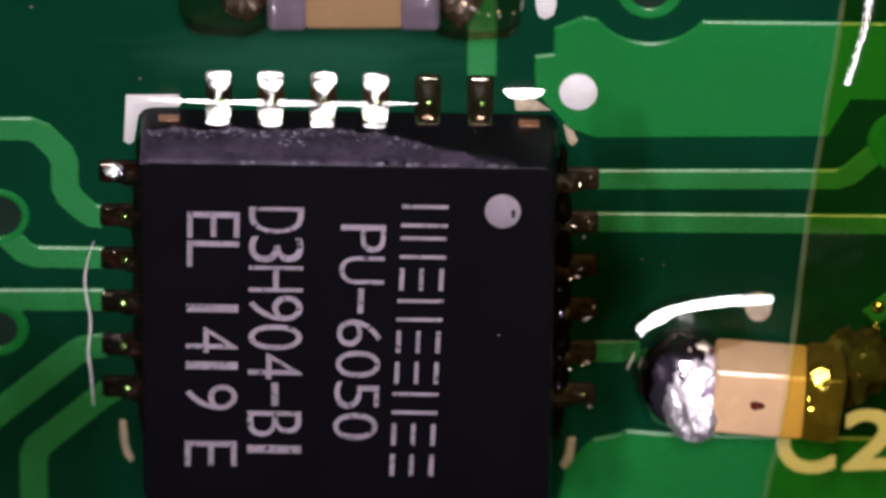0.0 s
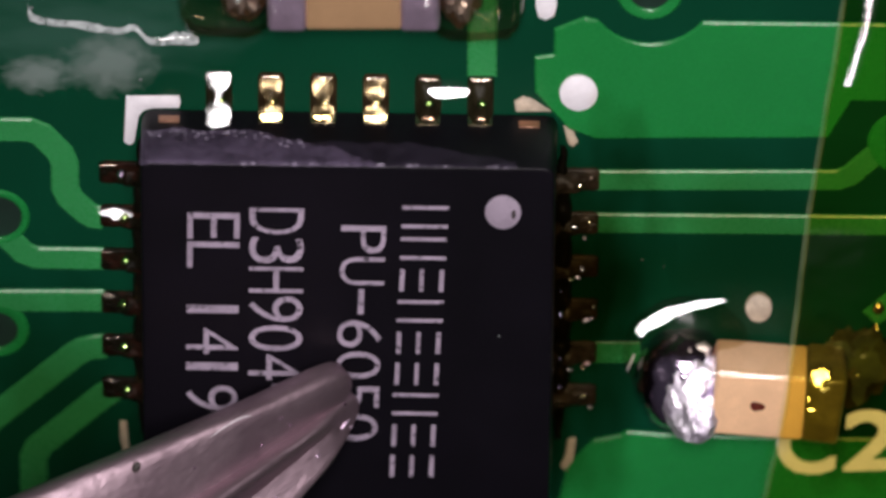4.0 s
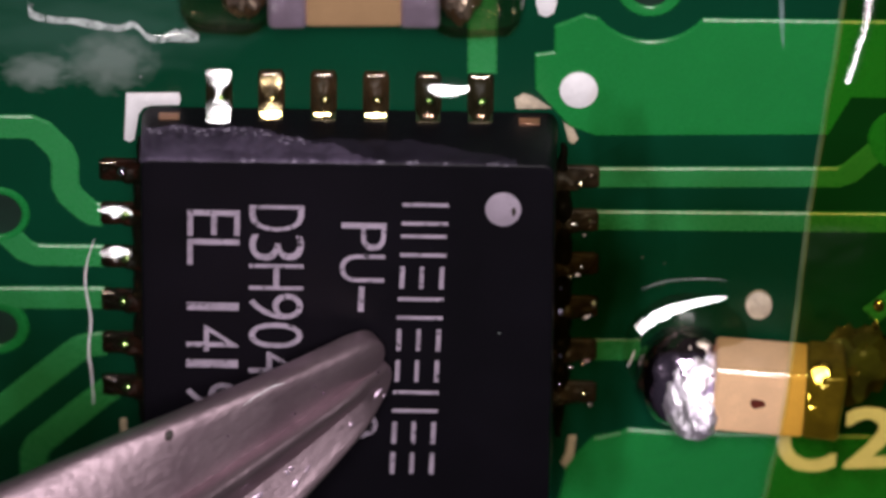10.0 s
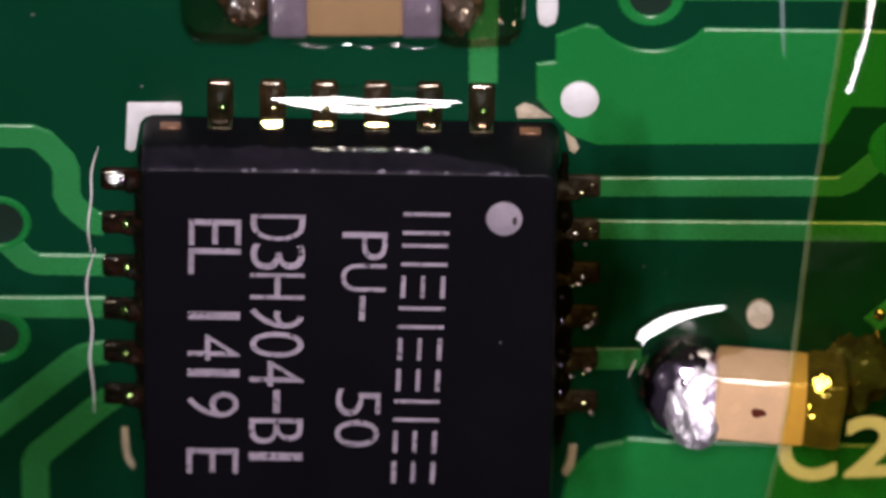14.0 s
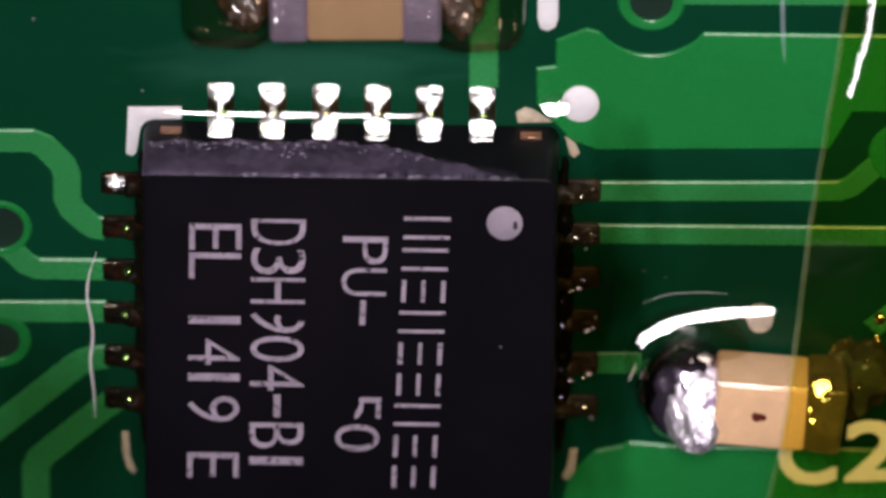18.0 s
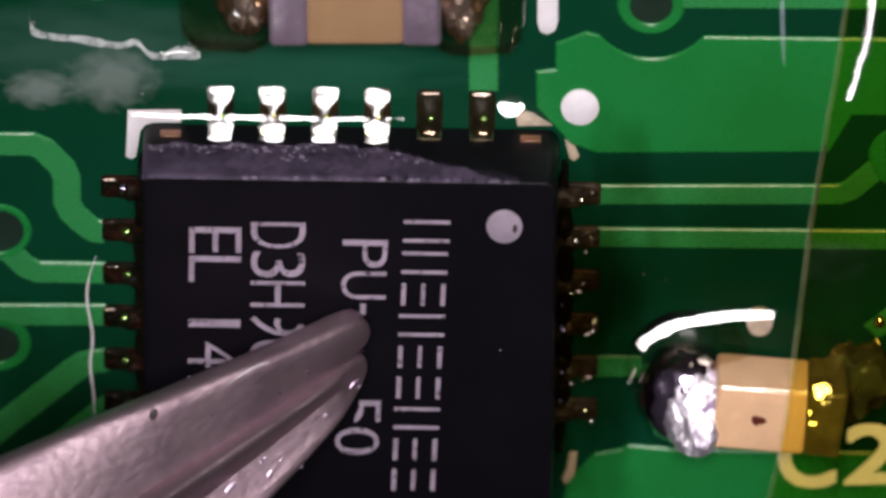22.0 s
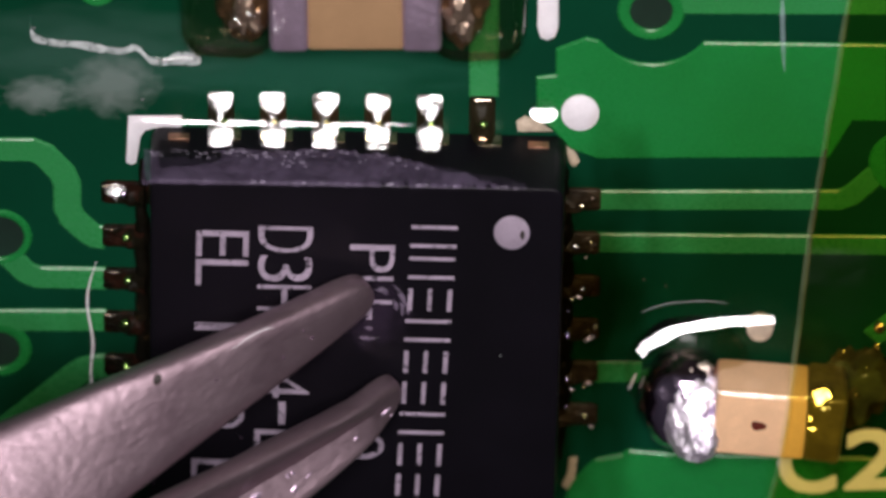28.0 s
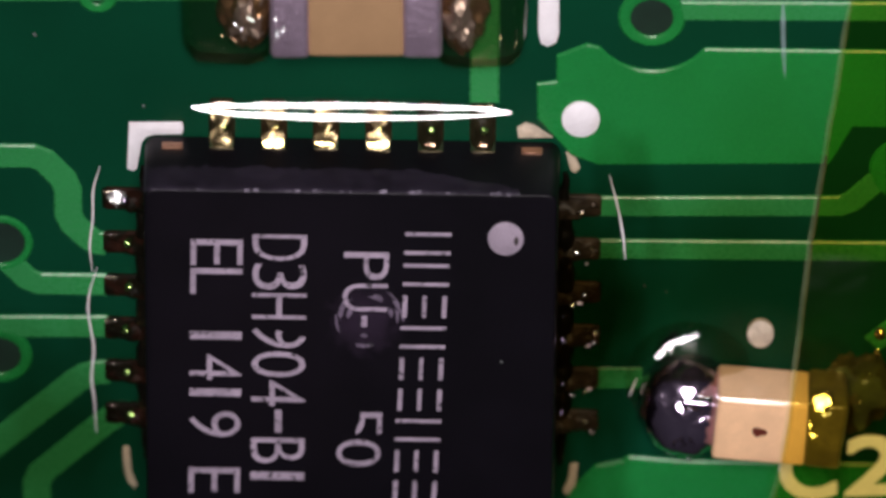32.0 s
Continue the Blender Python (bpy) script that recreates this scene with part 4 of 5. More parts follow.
part("glint", bm, FLUX, smear, "thin bright glint on the flux edge")
cloud(PATCH_WEST, -3.5, -2.5, 2.1, 2.7, .040, "milky patch of drying flux", smear)
cloud(PATCH_EAST, -2.85, -1.75, 2.1, 2.95, .042, "milky patch of drying flux", smear)

# ---- amber tape ----
bm = bmesh.new()
nx, ny = 48, 120


def tape_height(x, y):
    dx = max(0, abs(x - 4.2) - .62)
    dy = max(0, abs(y + .935) - .36)
    d = math.hypot(dx, dy)
    z = .07 + .66 * max(0, 1 - d / 1.5)
    z += .02 * noise.noise(Vector((x * 1.3, y * 1.1, 0)))
    if y > 1.2:
        z += .10 * min(1, (y - 1.2) / 1.2) * max(0, 1 - (x - 4.45) / .5)
    return z


rows_ = []
for j in range(ny + 1):
    y = -6 + 12 * j / ny
    edge = 4.315 + (y * .1094) + .012 * noise.noise(Vector((0, y * 2, 5)))
    rows_.append([(edge + (9.0 - edge) * (i / nx) ** 1.5, y) for i in range(nx + 1)])
up = [[bm.verts.new((x, y, tape_height(x, y) + .03)) for x, y in r] for r in rows_]
for j in range(ny):
    for i in range(nx):
        bm.faces.new((up[j][i], up[j][i + 1], up[j + 1][i + 1], up[j + 1][i]))
tape = tagged(part("amber_tape", bm, TAPE), "translucent amber heat-proof tape stuck over the board edge", "tape")
bm = tube(bmesh.new(), [(r[0][0], r[0][1], tape_height(*r[0]) + .02) for r in rows_], .032, 8, .5)
part("tape_edge", bm, RIM_FILM, tape, "pale cut edge of the tape")

bm = bmesh.new()
for base, steps in (((4.95, 4.02, .24), [(0, 0), (0, .18), (-.005, .36), (-.015, .50)]), ((4.935, 3.45, .24), [(0, 0), (-.02, .14), (-.05, .29), (-.075, .40)]), ((4.86, 3.01, .24), [(0, 0), (-.04, .16), (-.09, .32), (-.12, .43)])):
    line = smooth_line(facing(base, steps), 10)
    strip = []
    for i, p in enumerate(line):
        wd = (.14 - .05 * (base[1] < 3) * i / len(line)) * (1 + .08 * noise.noise(Vector((i * .5, 3, 0))))
        strip.append([bm.verts.new(Vector(p) + Vector((v * wd / 2, 0, 0)) + FACE * (.004 * (1 - v * v))) for v in (-1, -.6, -.2, .2, .6, 1)])
    for lo, hi in zip(strip, strip[1:]):
        for j in range(5):
            bm.faces.new((lo[j + 1], lo[j], hi[j], hi[j + 1]))
wrinkle = part("wrinkle", bm, FLUX, tape, "shiny wrinkle of the tape")

def streak(bm, base, steps, width, seed):
    """A narrow glossy streak that runs down a slope."""
    line = smooth_line(facing(base, steps), 6)
    strip = []
    for i, p in enumerate(line):
        wd = width * (.3 + .7 * math.sin(math.pi * (.06 + .88 * i / (len(line) - 1)))) * (1 + .4 * noise.noise(Vector((i * .6, seed, 0))))
        strip.append([bm.verts.new(Vector(p) + Vector((v * wd / 2, 0, 0)) + FACE * (.003 * (1 - v * v))) for v in (-1, -.4, .4, 1)])
    for lo, hi in zip(strip, strip[1:]):
        for j in range(3):
            bm.faces.new((lo[j + 1], lo[j], hi[j], hi[j + 1]))
    return bm


# streaks added as highlights on the end caps and on the flux beside them
for x, y, z, dx, ln, wd in ((-.72, 3.80, .655, .01, .10, .045), (-.70, 3.62, .655, -.01, .12, .04), (-.63, 3.68, .655, -.02, .09, .03), (.74, 3.70, .655, .0, .10, .035),
                            (-.98, 3.48, .36, .10, .12, .05), (1.02, 3.42, .34, .2, .06, .035), (1.40, 3.40, .26, .03, .16, .04), (-1.14, 3.56, .38, .1, .12, .06), (-1.50, 3.10, .10, .16, .03, .03), (1.56, 3.34, .16, -.02, .22, .025), (1.30, 3.16, .20, .16, -.03, .03), (1.18, 3.30, .30, .18, .02, .035), (-1.26, 3.30, .30, .20, .05, .035), (-1.02, 3.62, .40, .12, .10, .05)):
    ob = part("streak", streak(bmesh.new(), (x, y, z), [(0, 0), (dx * .4, ln * .5), (dx, ln)], wd, x), FLUX, cap_top, "thin glossy streak put in for a highlight")
    ob.matrix_parent_inverse = cap_top.matrix_basis.inverted()

# ---- dust ----
for x, y, z, r in ((-3.03, 3.10, .01, .022), (-2.0, 2.31, .01, .018), (2.83, .33, .01, .014), (3.04, .26, .01, .012), (1.46, .04, H, .014)):
    tagged(part("dust_speck", lens(bmesh.new(), x, y, z, r, r * .8, r * .6, seg=10), DUST), "tiny pale dust speck on the surface", "dust", group="dust specks")

# ---- tweezers ----
from mathutils.bvhtree import BVHTree


def arm(upper):
    """One arm of the tweezers, from its rounded tip along +x to the grip; the lower arm widens away from its mate."""
    bm = bmesh.new()
    seg = 28
    stations = [(0, .30), (.015, .52), (.05, .72), (.11, .87), (.2, .96), (.32, 1.0)] + [(.45 + .15 * i, 1.0) for i in range(38)] + [(8, 1.0), (16, 1.0), (40, 1.0)]
    rings = []
    for s, round_ in stations:
        k_ = min(s, 6.0)
        lo, hi = (-.21 - .145 * k_, .21 + .0925 * k_) if upper else (-.20 + .055 * k_, .15 + .36 * k_)
        wide, cy = hi - lo, (hi + lo) / 2
        thick = .30 + .035 * min(s, 8)
        ring = []
        for k in range(seg):
            q = 2 * math.pi * k / seg
            c, d = math.cos(q), math.sin(q)
            e = .52 if upper else .5
            ring.append(bm.verts.new((s, cy + math.copysign(abs(c) ** e, c) * wide / 2 * round_, math.copysign(abs(d) ** e, d) * thick / 2 * (.5 + .5 * round_) + .012 * noise.noise(Vector((s * 1.4, c * 2, 9 * upper + d))) + .007 * noise.noise(Vector((s * 4.5, c * 6, 5 * upper + d))) - .06 * max(0, 1 - s / 1.5) ** 2)))
        if not upper:
            # the inner half of the lower arm and the outer half are two facets
            for v in ring:
                inner = max(0, (cy - v.co.y) / (wide / 2) + .15)
                outer = max(0, (v.co.y - cy) / (wide / 2))
                v.co.z += (.28 * inner + .38 * outer) * min(1, s / .5) * wide
        # the arm is twisted a little towards its grip
        turn = radians(-15 + 47 * min(1, s / 4.2)) if upper else radians(-10)
        for v in ring:
            y, z = v.co.y - cy, v.co.z
            v.co.y, v.co.z = cy + y * math.cos(turn) - z * math.sin(turn), y * math.sin(turn) + z * math.cos(turn)
        rings.append(ring)
    for lo, hi in zip(rings, rings[1:]):
        for k in range(seg):
            bm.faces.new((lo[k], hi[k], hi[(k + 1) % seg], lo[(k + 1) % seg]))
    bm.faces.new(rings[0]), bm.faces.new(rings[-1][::-1])
    bmesh.ops.recalc_face_normals(bm, faces=bm.faces)
    return bm


tweezers = tagged(empty("tweezers"), "worn brushed steel tweezers with blunt rounded tips", "tweezers")
arm_a = part("arm", arm(True), STEEL, tweezers, "worn steel arm with a blunt tip")
bm = arm(False)
shape = BVHTree.FromBMesh(bm)
arm_b = part("arm", bm, STEEL, tweezers, "worn steel arm with a blunt tip")
part("pit", lens(bmesh.new(), 2.33, -.465, .135, .055, .038, .02, rz=.7, rx=.5), DARK, arm_a, "small dark pit in the steel")
bm = tube(bmesh.new(), smooth_line([(1.55, -.33, .15), (1.36, -.345, .147), (1.16, -.33, .145), (1.0, -.25, .155), (.93, -.18, .162)]), .008, 6)
rnd = random.Random(3)
for k in range(9):
    s_, y_ = .15 + 2.6 * rnd.random(), -.2 + .4 * rnd.random()
    part("speck", lens(bmesh.new(), s_, y_, .15 + .008 * s_, .014, .012, .016, seg=8), SHINY, (arm_a, arm_b)[k % 3 == 2], "tiny bright speck")
for k in range(13):
    s_ = .06 + 2.6 * rnd.random() ** 1.3
    y_ = .06 + .22 * s_ + (.10 + .10 * s_) * (rnd.random() - .3)
    hit = shape.ray_cast(Vector((s_, y_, 5)), Vector((0, 0, -1)))[0]
    if hit:
        part("speck", lens(bmesh.new(), s_, y_, hit.z, .02 + .09 * rnd.random() ** 2, .010 + .022 * rnd.random(), .007, rz=1.2 * rnd.random() - .3, rx=.3, seg=8), TERMINAL, arm_b, "tiny bright nick in the steel")
part("scratch", bm, SILK, arm_a, "thin bright curved scratch")

# ---- tools that pass at the rim of the view ----
bm = bmesh.new()
bmesh.ops.create_cone(bm, cap_ends=True, segments=32, radius1=1.3, radius2=1.3, depth=20, matrix=Matrix.Translation((0, 0, 10.6)))
lens(bm, 0, 0, .7, 1.3, 1.3, 1.1)
handle_tool = tagged(part("amber_rod", bm, WOOD), "amber brown rounded rod held low over the board", "rod")
bm = bmesh.new()
last = None
for z, r in ((0, .02), (.03, .09), (.12, .15), (.3, .19), (1.2, .27), (3.0, .45), (6.0, .85), (9.0, 1.0), (20.0, 1.0)):
    ring_ = [bm.verts.new((x, y, z)) for x, y in circle(0, 0, r, 28)]
    if last:
        for i in range(28):
            bm.faces.new((last[i], last[(i + 1) % 28], ring_[(i + 1) % 28], ring_[i]))
    else:
        bm.faces.new(ring_[::-1])
    last = ring_
bm.faces.new(last)
pale_tool = tagged(part("pale_rod", bm, NOZZLE), "pale shiny tapered metal tool tip", "rod")


# ---- what moves ----
YAW, LIFT = 199.0, 30.0
# seconds; the tip of the upper arm (east, north, up) and the gap of the lower arm (along, across)
TOOL = [(0, -5.595, -3.687, 0, 0.43), (2, -5.596, -3.679, 0, 0.43), (2.1, -3.031, -2.345, 0, 0.43), (2.2, -1.534, -0.951, 0, 0.43), 
        (2.3, -1.358, -0.651, 0, 0.43), (2.4, -1.185, -0.891, 0, 0.43), (2.5, -0.913, -0.708, 0, 0.43), (2.6, -0.673, -0.526, 0, 0.43), 
        (2.7, -0.455, -0.363, 0, 0.43), (2.8, -0.369, -0.46, 0, 0.43), (2.9, -0.325, -0.438, 0, 0.43), (3, -0.238, -0.391, 0, 0.43), 
        (3.1, -0.124, -0.395, 0, 0.43), (3.2, -0.048, -0.406, 0, 0.43), (3.5, -0.048, -0.418, 0, 0.43), (4.4, 0.145, -0.25, 0, 0.43), 
        (5.5, 0.344, -0.047, 0, 0.43), (6, 0.353, -0.035, 0, 0.43), (6.5, 0.352, -0.009, 0, 0.43), (7, 0.352, -0.039, 0, 0.43), (9, 0.354, -0.029, 0, 0.43), 
        (10, 0.343, -0.011, 0, 0.43), (11, 0.328, -0.013, 0, 0.43), (11.4, 0.328, 0.02, 0, 0.43), (11.5, -0.018, -0.241, 0, 0.43), 
        (11.6, -3.919, -2.572, 0, 0.43), (11.8, -5.601, -3.618, 0, 0.43), (12.6, -5.604, -3.611, 0, 0.43), (12.7, -2.266, -1.86, 0, 0.43), 
        (12.8, -0.507, -0.724, 0, 0.43), (12.9, -0.475, -0.414, 0, 0.43), (13, -0.372, 0.028, 0, 0.43), (13.1, -0.373, 0.264, 0, 0.43), 
        (13.3, -0.374, 0.305, 0, 0.43), (13.4, -0.569, 0.276, 0, 0.43), (13.5, -0.787, -0.186, 0, 0.43), (13.6, -3.928, -2.555, 0, 0.43), 
        (13.8, -5.61, -3.601, 0, 0.43), (19.1, -5.632, -4.233, 0.201, 1.531), (19.2, -0.631, -2.438, 0.201, 1.531), (19.3, 0.404, -0.422, 0.201, 1.531), 
        (19.4, 1.423, -0.699, 0.179, 1.475), (19.5, 1.386, 0.253, 0.199, 1.324), (19.6, 1.145, 0.575, 0.201, 1.531), (19.7, 1.001, -0.276, 0.201, 1.531), 
        (19.8, 0.838, -0.225, 0.201, 1.531), (19.9, 0.648, -0.28, 0.201, 1.531), (20, 0.708, -0.265, 0.201, 1.531), (20.2, 0.523, -0.28, 0.114, 1.309), 
        (20.4, 0.283, -0.019, 0.024, 0.399), (20.5, 0.375, 0.206, 0.109, 0.415), (20.6, 0.217, 0.374, 0.19, 0.743), (20.7, 0.194, 0.667, 0.171, 0.997), 
        (20.8, 0.173, 0.577, 0.177, 1.131), (21, 0.259, 0.587, 0.108, 0.954), (21.1, 0.26, 0.562, 0.191, 0.915), (21.2, 0.304, 0.251, 0.239, 0.816), 
        (21.3, 0.109, 0.3, 0.037, 0.771), (21.4, 0.12, 0.315, 0.089, 0.703), (21.5, 0.216, 0.61, 0.17, 0.86), (21.6, 0.26, 0.399, 0.089, 0.634), 
        (21.7, 0.197, -0.236, 0.175, 0.787), (21.8, 0.077, 0.214, 0.069, 0.854), (21.9, 0.173, 0.517, 0.164, 0.725), (22, 0.184, 0.421, 0.135, 0.481), 
        (22.1, -0.054, 0.215, 0.038, 0.183), (22.2, 0.043, 0.218, 0.038, 0.183), (22.4, 0.066, -0.185, 0.098, 0.456), (22.5, 0.239, -0.063, 0.13, 0.505), 
        (22.7, 0.456, -0.044, 0.099, 0.593), (22.8, 0.217, 0.123, 0.06, 0.238), (22.9, 0.131, -0.211, 0.163, 0.588), (23, 0.262, -0.424, 0.09, 0.738), 
        (23.1, 0.261, -0.023, 0.208, 1.043), (23.2, 0.4, 0.418, 0.239, 0.851), (23.3, 0.216, 0.338, 0.147, 0.632), (23.5, 0.119, 0.429, 0.079, 0.675), 
        (23.6, 0.152, -0.053, 0.182, 1.059), (23.8, 0.643, 0.494, 0.228, 0.788), (24, 0.313, 0.444, 0.08, 0.916), (24.2, 0.47, 0.365, 0.198, 1.187), 
        (24.3, 0.426, 0.658, 0.067, 0.579), (24.4, 0.426, 0.711, 0.141, 0.498), (24.5, 0.453, 0.518, 0.249, 0.81), (24.6, 0.259, 0.404, 0.122, 0.821), 
        (24.7, 0.195, 0.326, 0.251, 1.119), (24.8, 0.174, 0.065, 0.245, 1.054), (24.9, 0.131, 0.026, 0.167, 1.276), (25, 0.266, -0.003, 0.039, 1.184), 
        (25.1, 0.292, 0.345, 0.241, 1.16), (25.3, 0.276, 0.32, 0.229, 0.96), (25.5, 0.15, 0.426, 0.144, 0.945), (26.5, 0.343, 0.537, 0.141, 1.292), 
        (27.5, 0.595, 0.663, 0.267, 1.903), (27.7, 0.465, 0.767, 0.221, 1.38), (27.8, 0.324, 0.843, 0.096, 1.514), (28, 0.22, 0.888, 0.114, 1.171), 
        (28.1, 0.269, 0.761, 0.244, 1.642), (28.2, 0.205, 0.76, 0.201, 1.531), (28.3, 0.167, 0.8, 0.288, 1.89), (28.5, 0.177, 0.698, 0.253, 1.497), 
        (28.6, 0.048, 0.404, 0.297, 1.608), (28.7, 0.059, 0.163, 0.297, 1.608), (28.8, -4.213, -2.403, 0.297, 1.608), (29, -5.639, -4.127, 0.297, 1.608), 
        (32, -5.643, -4.062, 0.297, 1.608)]


def motions():
    """Keys all that moves: tweezers, chip, scraped marking, flux and solder."""
    walk(tweezers, [(t, pose(x * MM, y * MM, 1.10 * MM, 0, -LIFT, YAW)) for t, x, y, a, b in TOOL])
    walk(arm_b, [(t, pose(a * MM, (b - .09 * (1 - open_)) * MM, (-.02 - .06 * (1 - open_)) * MM, 0, 0, -5 - 9 * open_)) for t, x, y, a, b in TOOL for open_ in [min(1, max(0, (b - .43) / .7))]])
    # the chip yields a little under the tweezers once its solder is soft (east, north, turn)
    walk(chip, [(t, pose(x * MM, y * MM, 0, 0, 0, r)) for t, x, y, r in
                ((0, 0, 0, 0), (22.5, 0, 0, 0), (23.0, .022, .003, -.12), (23.5, .032, .010, -.4), (24.0, .022, .002, -.3), (24.5, .044, .012, -.42),
                 (25.0, .023, .001, -.15), (25.5, .021, .001, -.15), (27.5, .012, 0, -.15), (27.8, .03, .006, -.4), (28.0, .053, .012, -.6), (28.2, .01, 0, -.1),
                 (28.6, .006, -.002, 0), (32, .003, -.004, 0))])
    # marking scraped off and carried away by the tips
    for ob in row_c[3] + row_c[4]:
        slid = pose(-.25 * MM, -.85 * MM, 0) if ob in row_c[3] else pose(0, 0, 0)
        walk(ob, [(0, pose(0, 0, 0)), (6.1, pose(0, 0, 0)), (6.7, slid), (11.42, slid), (11.62, pose(-9 * MM, -6 * MM, -.90 * MM)), (32, pose(-9 * MM, -6 * MM, -.90 * MM))])
    walk(row_b[3][1], [(0, pose(0, 0, 0)), (13.38, pose(0, 0, 0)), (13.6, pose(-9 * MM, -6 * MM, -.90 * MM)), (32, pose(-9 * MM, -6 * MM, -.90 * MM))])
    walk(row_c[5][1], [(0, pose(0, 0, 0)), (15.0, pose(0, 0, 0)), (15.6, pose(-9 * MM, -7 * MM, -.90 * MM)), (32, pose(-9 * MM, -7 * MM, -.90 * MM))])
    walk(row_c[2][0], [(0, pose(0, 0, 0)), (21.7, pose(0, 0, 0)), (22.1, pose(-9 * MM, -8 * MM, -.90 * MM)), (32, pose(-9 * MM, -8 * MM, -.90 * MM))])
    below, level = pose(0, 0, -.1 * MM), pose(0, 0, 0)
    walk(scrape, [(0, below), (21.5, below), (23.5, level), (32, level)])
    def seen(ob, spans, drop):
        """Rows that let a film rise to its place in these spans of seconds and sink below it between them."""
        rows = [(0, pose(0, 0, 0) if spans[0][0] <= 0 else pose(0, 0, -drop * MM))]
        for a, b in spans:
            rows += ([(a - .15, pose(0, 0, -drop * MM)), (a, pose(0, 0, 0))] if a > 0 else []) + ([(b, pose(0, 0, 0)), (b + .15, pose(0, 0, -drop * MM))] if b < 32 else [])
        walk(ob, rows + [(32, rows[-1][1])])
    seen(thread_north, ((12.3, 14.7), (18.8, 21.7), (24.7, 27.0), (28.8, 32)), .2)
    seen(thread_south, ((0, 1.6), (5.6, 14.7), (17.7, 32)), .2)
    seen(streak_thin, ((5.8, 32),), .2)
    seen(cloud_north, ((0, 2.3), (17.3, 18.4), (20.3, 30.4)), .1)
    seen(cloud_west, ((2.6, 11.3), (12.9, 13.5), (20.5, 28.8)), .1)
    seen(chip_haze, ((.9, 11.3), (17.0, 32)), .1)
    wet, dry = pose(0, 0, 0), pose(0, -.6 * MM, -.12 * MM)
    walk(films[0], [(0, wet), (1.75, wet), (1.9, dry), (2.25, dry), (2.4, wet), (11.3, wet), (11.7, dry), (16.3, dry), (16.5, wet), (18.3, wet), (18.5, dry), (20.1, dry), (20.3, wet), (30.2, wet), (30.6, dry), (32, dry)])
    walk(films[1], [(0, wet), (1.7, wet), (1.9, dry), (17.2, dry), (17.4, wet), (18.3, wet), (18.5, dry), (20.1, dry), (20.3, wet), (30.2, wet), (30.6, dry), (32, dry)])
    for k, on in enumerate((((18.5, 20.2), (30.5, 32)), ((1.85, 11.2), (18.5, 20.2), (30.5, 32)), ((1.85, 6.6), (18.5, 20.2), (22.6, 24.1), (30.5, 32)), ((1.85, 6.6), (18.5, 20.2), (22.5, 24.1), (30.5, 32)), ((29.7, 30.3),), ((29.45, 30.3),))):
        seen(gilded[k], on, .6)
    seen(west_beads[0], ((0, 2.3), (11.5, 14.7), (17.6, 21.9), (23.9, 32)), .5)
    seen(west_beads[1], ((2.7, 11.2), (16.4, 17.6)), .5)
    seen(west_beads[2], ((5.4, 11.2), (16.3, 17.5)), .5)
    seen(west_beads[3], ((5.4, 8.6), (16.3, 17.3)), .5)
    # beads stand on the leads in these spans of seconds
    spans = (((-1, 1.75), (2.5, 11.2), (16.4, 18.35), (20.25, 30.4)), ((-1, 1.75), (17.0, 18.35), (20.25, 30.4)), ((-1, .85), (1.05, 1.7), (17.3, 18.35), (20.25, 30.4)),
             ((-1, .85), (1.05, 1.7), (17.3, 18.35), (20.25, 22.3), (24.2, 30.4)), ((1.15, 1.65), (17.7, 18.25), (20.4, 21.2), (24.4, 25.6), (28.0, 29.55)), ((17.75, 18.0), (24.6, 25.6), (28.65, 29.3)))
    for ob, on in zip(beads, spans):
        rows = [(0, wet if on[0][0] < 0 else pose(0, 0, -.6 * MM))]
        for a, b in on:
            rows += ([(a - .1, pose(0, 0, -.6 * MM)), (a, wet)] if a > 0 else []) + [(b, wet), (b + .1, pose(0, 0, -.6 * MM))]
        walk(ob, rows + [(32, rows[-1][1])])
    walk(wrinkle, [(0, wet), (25.0, wet), (27.5, pose(0, 0, -.9 * MM)), (32, pose(0, 0, -.9 * MM))])
    # ripples of flux rise and sink
    def flow(ob, rows):
        walk(ob, [(t, pose(x * MM, y * MM, z * MM)) for t, x, y, z in rows])
    flow(ripple_long, [(0, 0, 2.33, -.3), (1.65, 0, 2.33, -.3), (1.85, -.12, 2.38, .13), (2.1, -.12, 2.38, .13), (2.3, 0, 2.33, -.3), (18.3, 0, 2.33, -.3), (18.55, 0, 2.38, .13), (19.4, 0, 2.38, .13), (19.6, 0, 2.33, -.3), (19.72, -.12, 2.38, -.3), (19.85, -.12, 2.38, .13), (20.08, -.12, 2.38, .13), (20.25, -.12, 2.33, -.3),
                       (30.2, 0, 2.33, -.3), (30.5, 0, 2.38, .13), (32, 0, 2.38, .13)])
    flow(ripple_line, [(0, -.6, 2.14, .1), (1.3, -.5, 2.14, .1), (1.65, -.5, 2.14, .1), (1.8, -.7, 2.14, -.2), (2.45, -.8, 2.14, -.2), (17.0, -.9, 2.14, -.2), (17.4, -.7, 2.14, .1), (18.3, -.5, 2.14, .1), (18.5, -.5, 2.14, -.2),
                       (20.1, -.6, 2.14, -.2), (20.3, -.7, 2.14, .1), (22, -.8, 2.14, .1), (23, -.9, 2.14, .1), (24.5, -.5, 2.14, .1), (28, -.7, 2.14, .1), (30.2, -.5, 2.14, .1), (30.5, -.5, 2.14, -.2), (32, -.5, 2.14, -.2)])
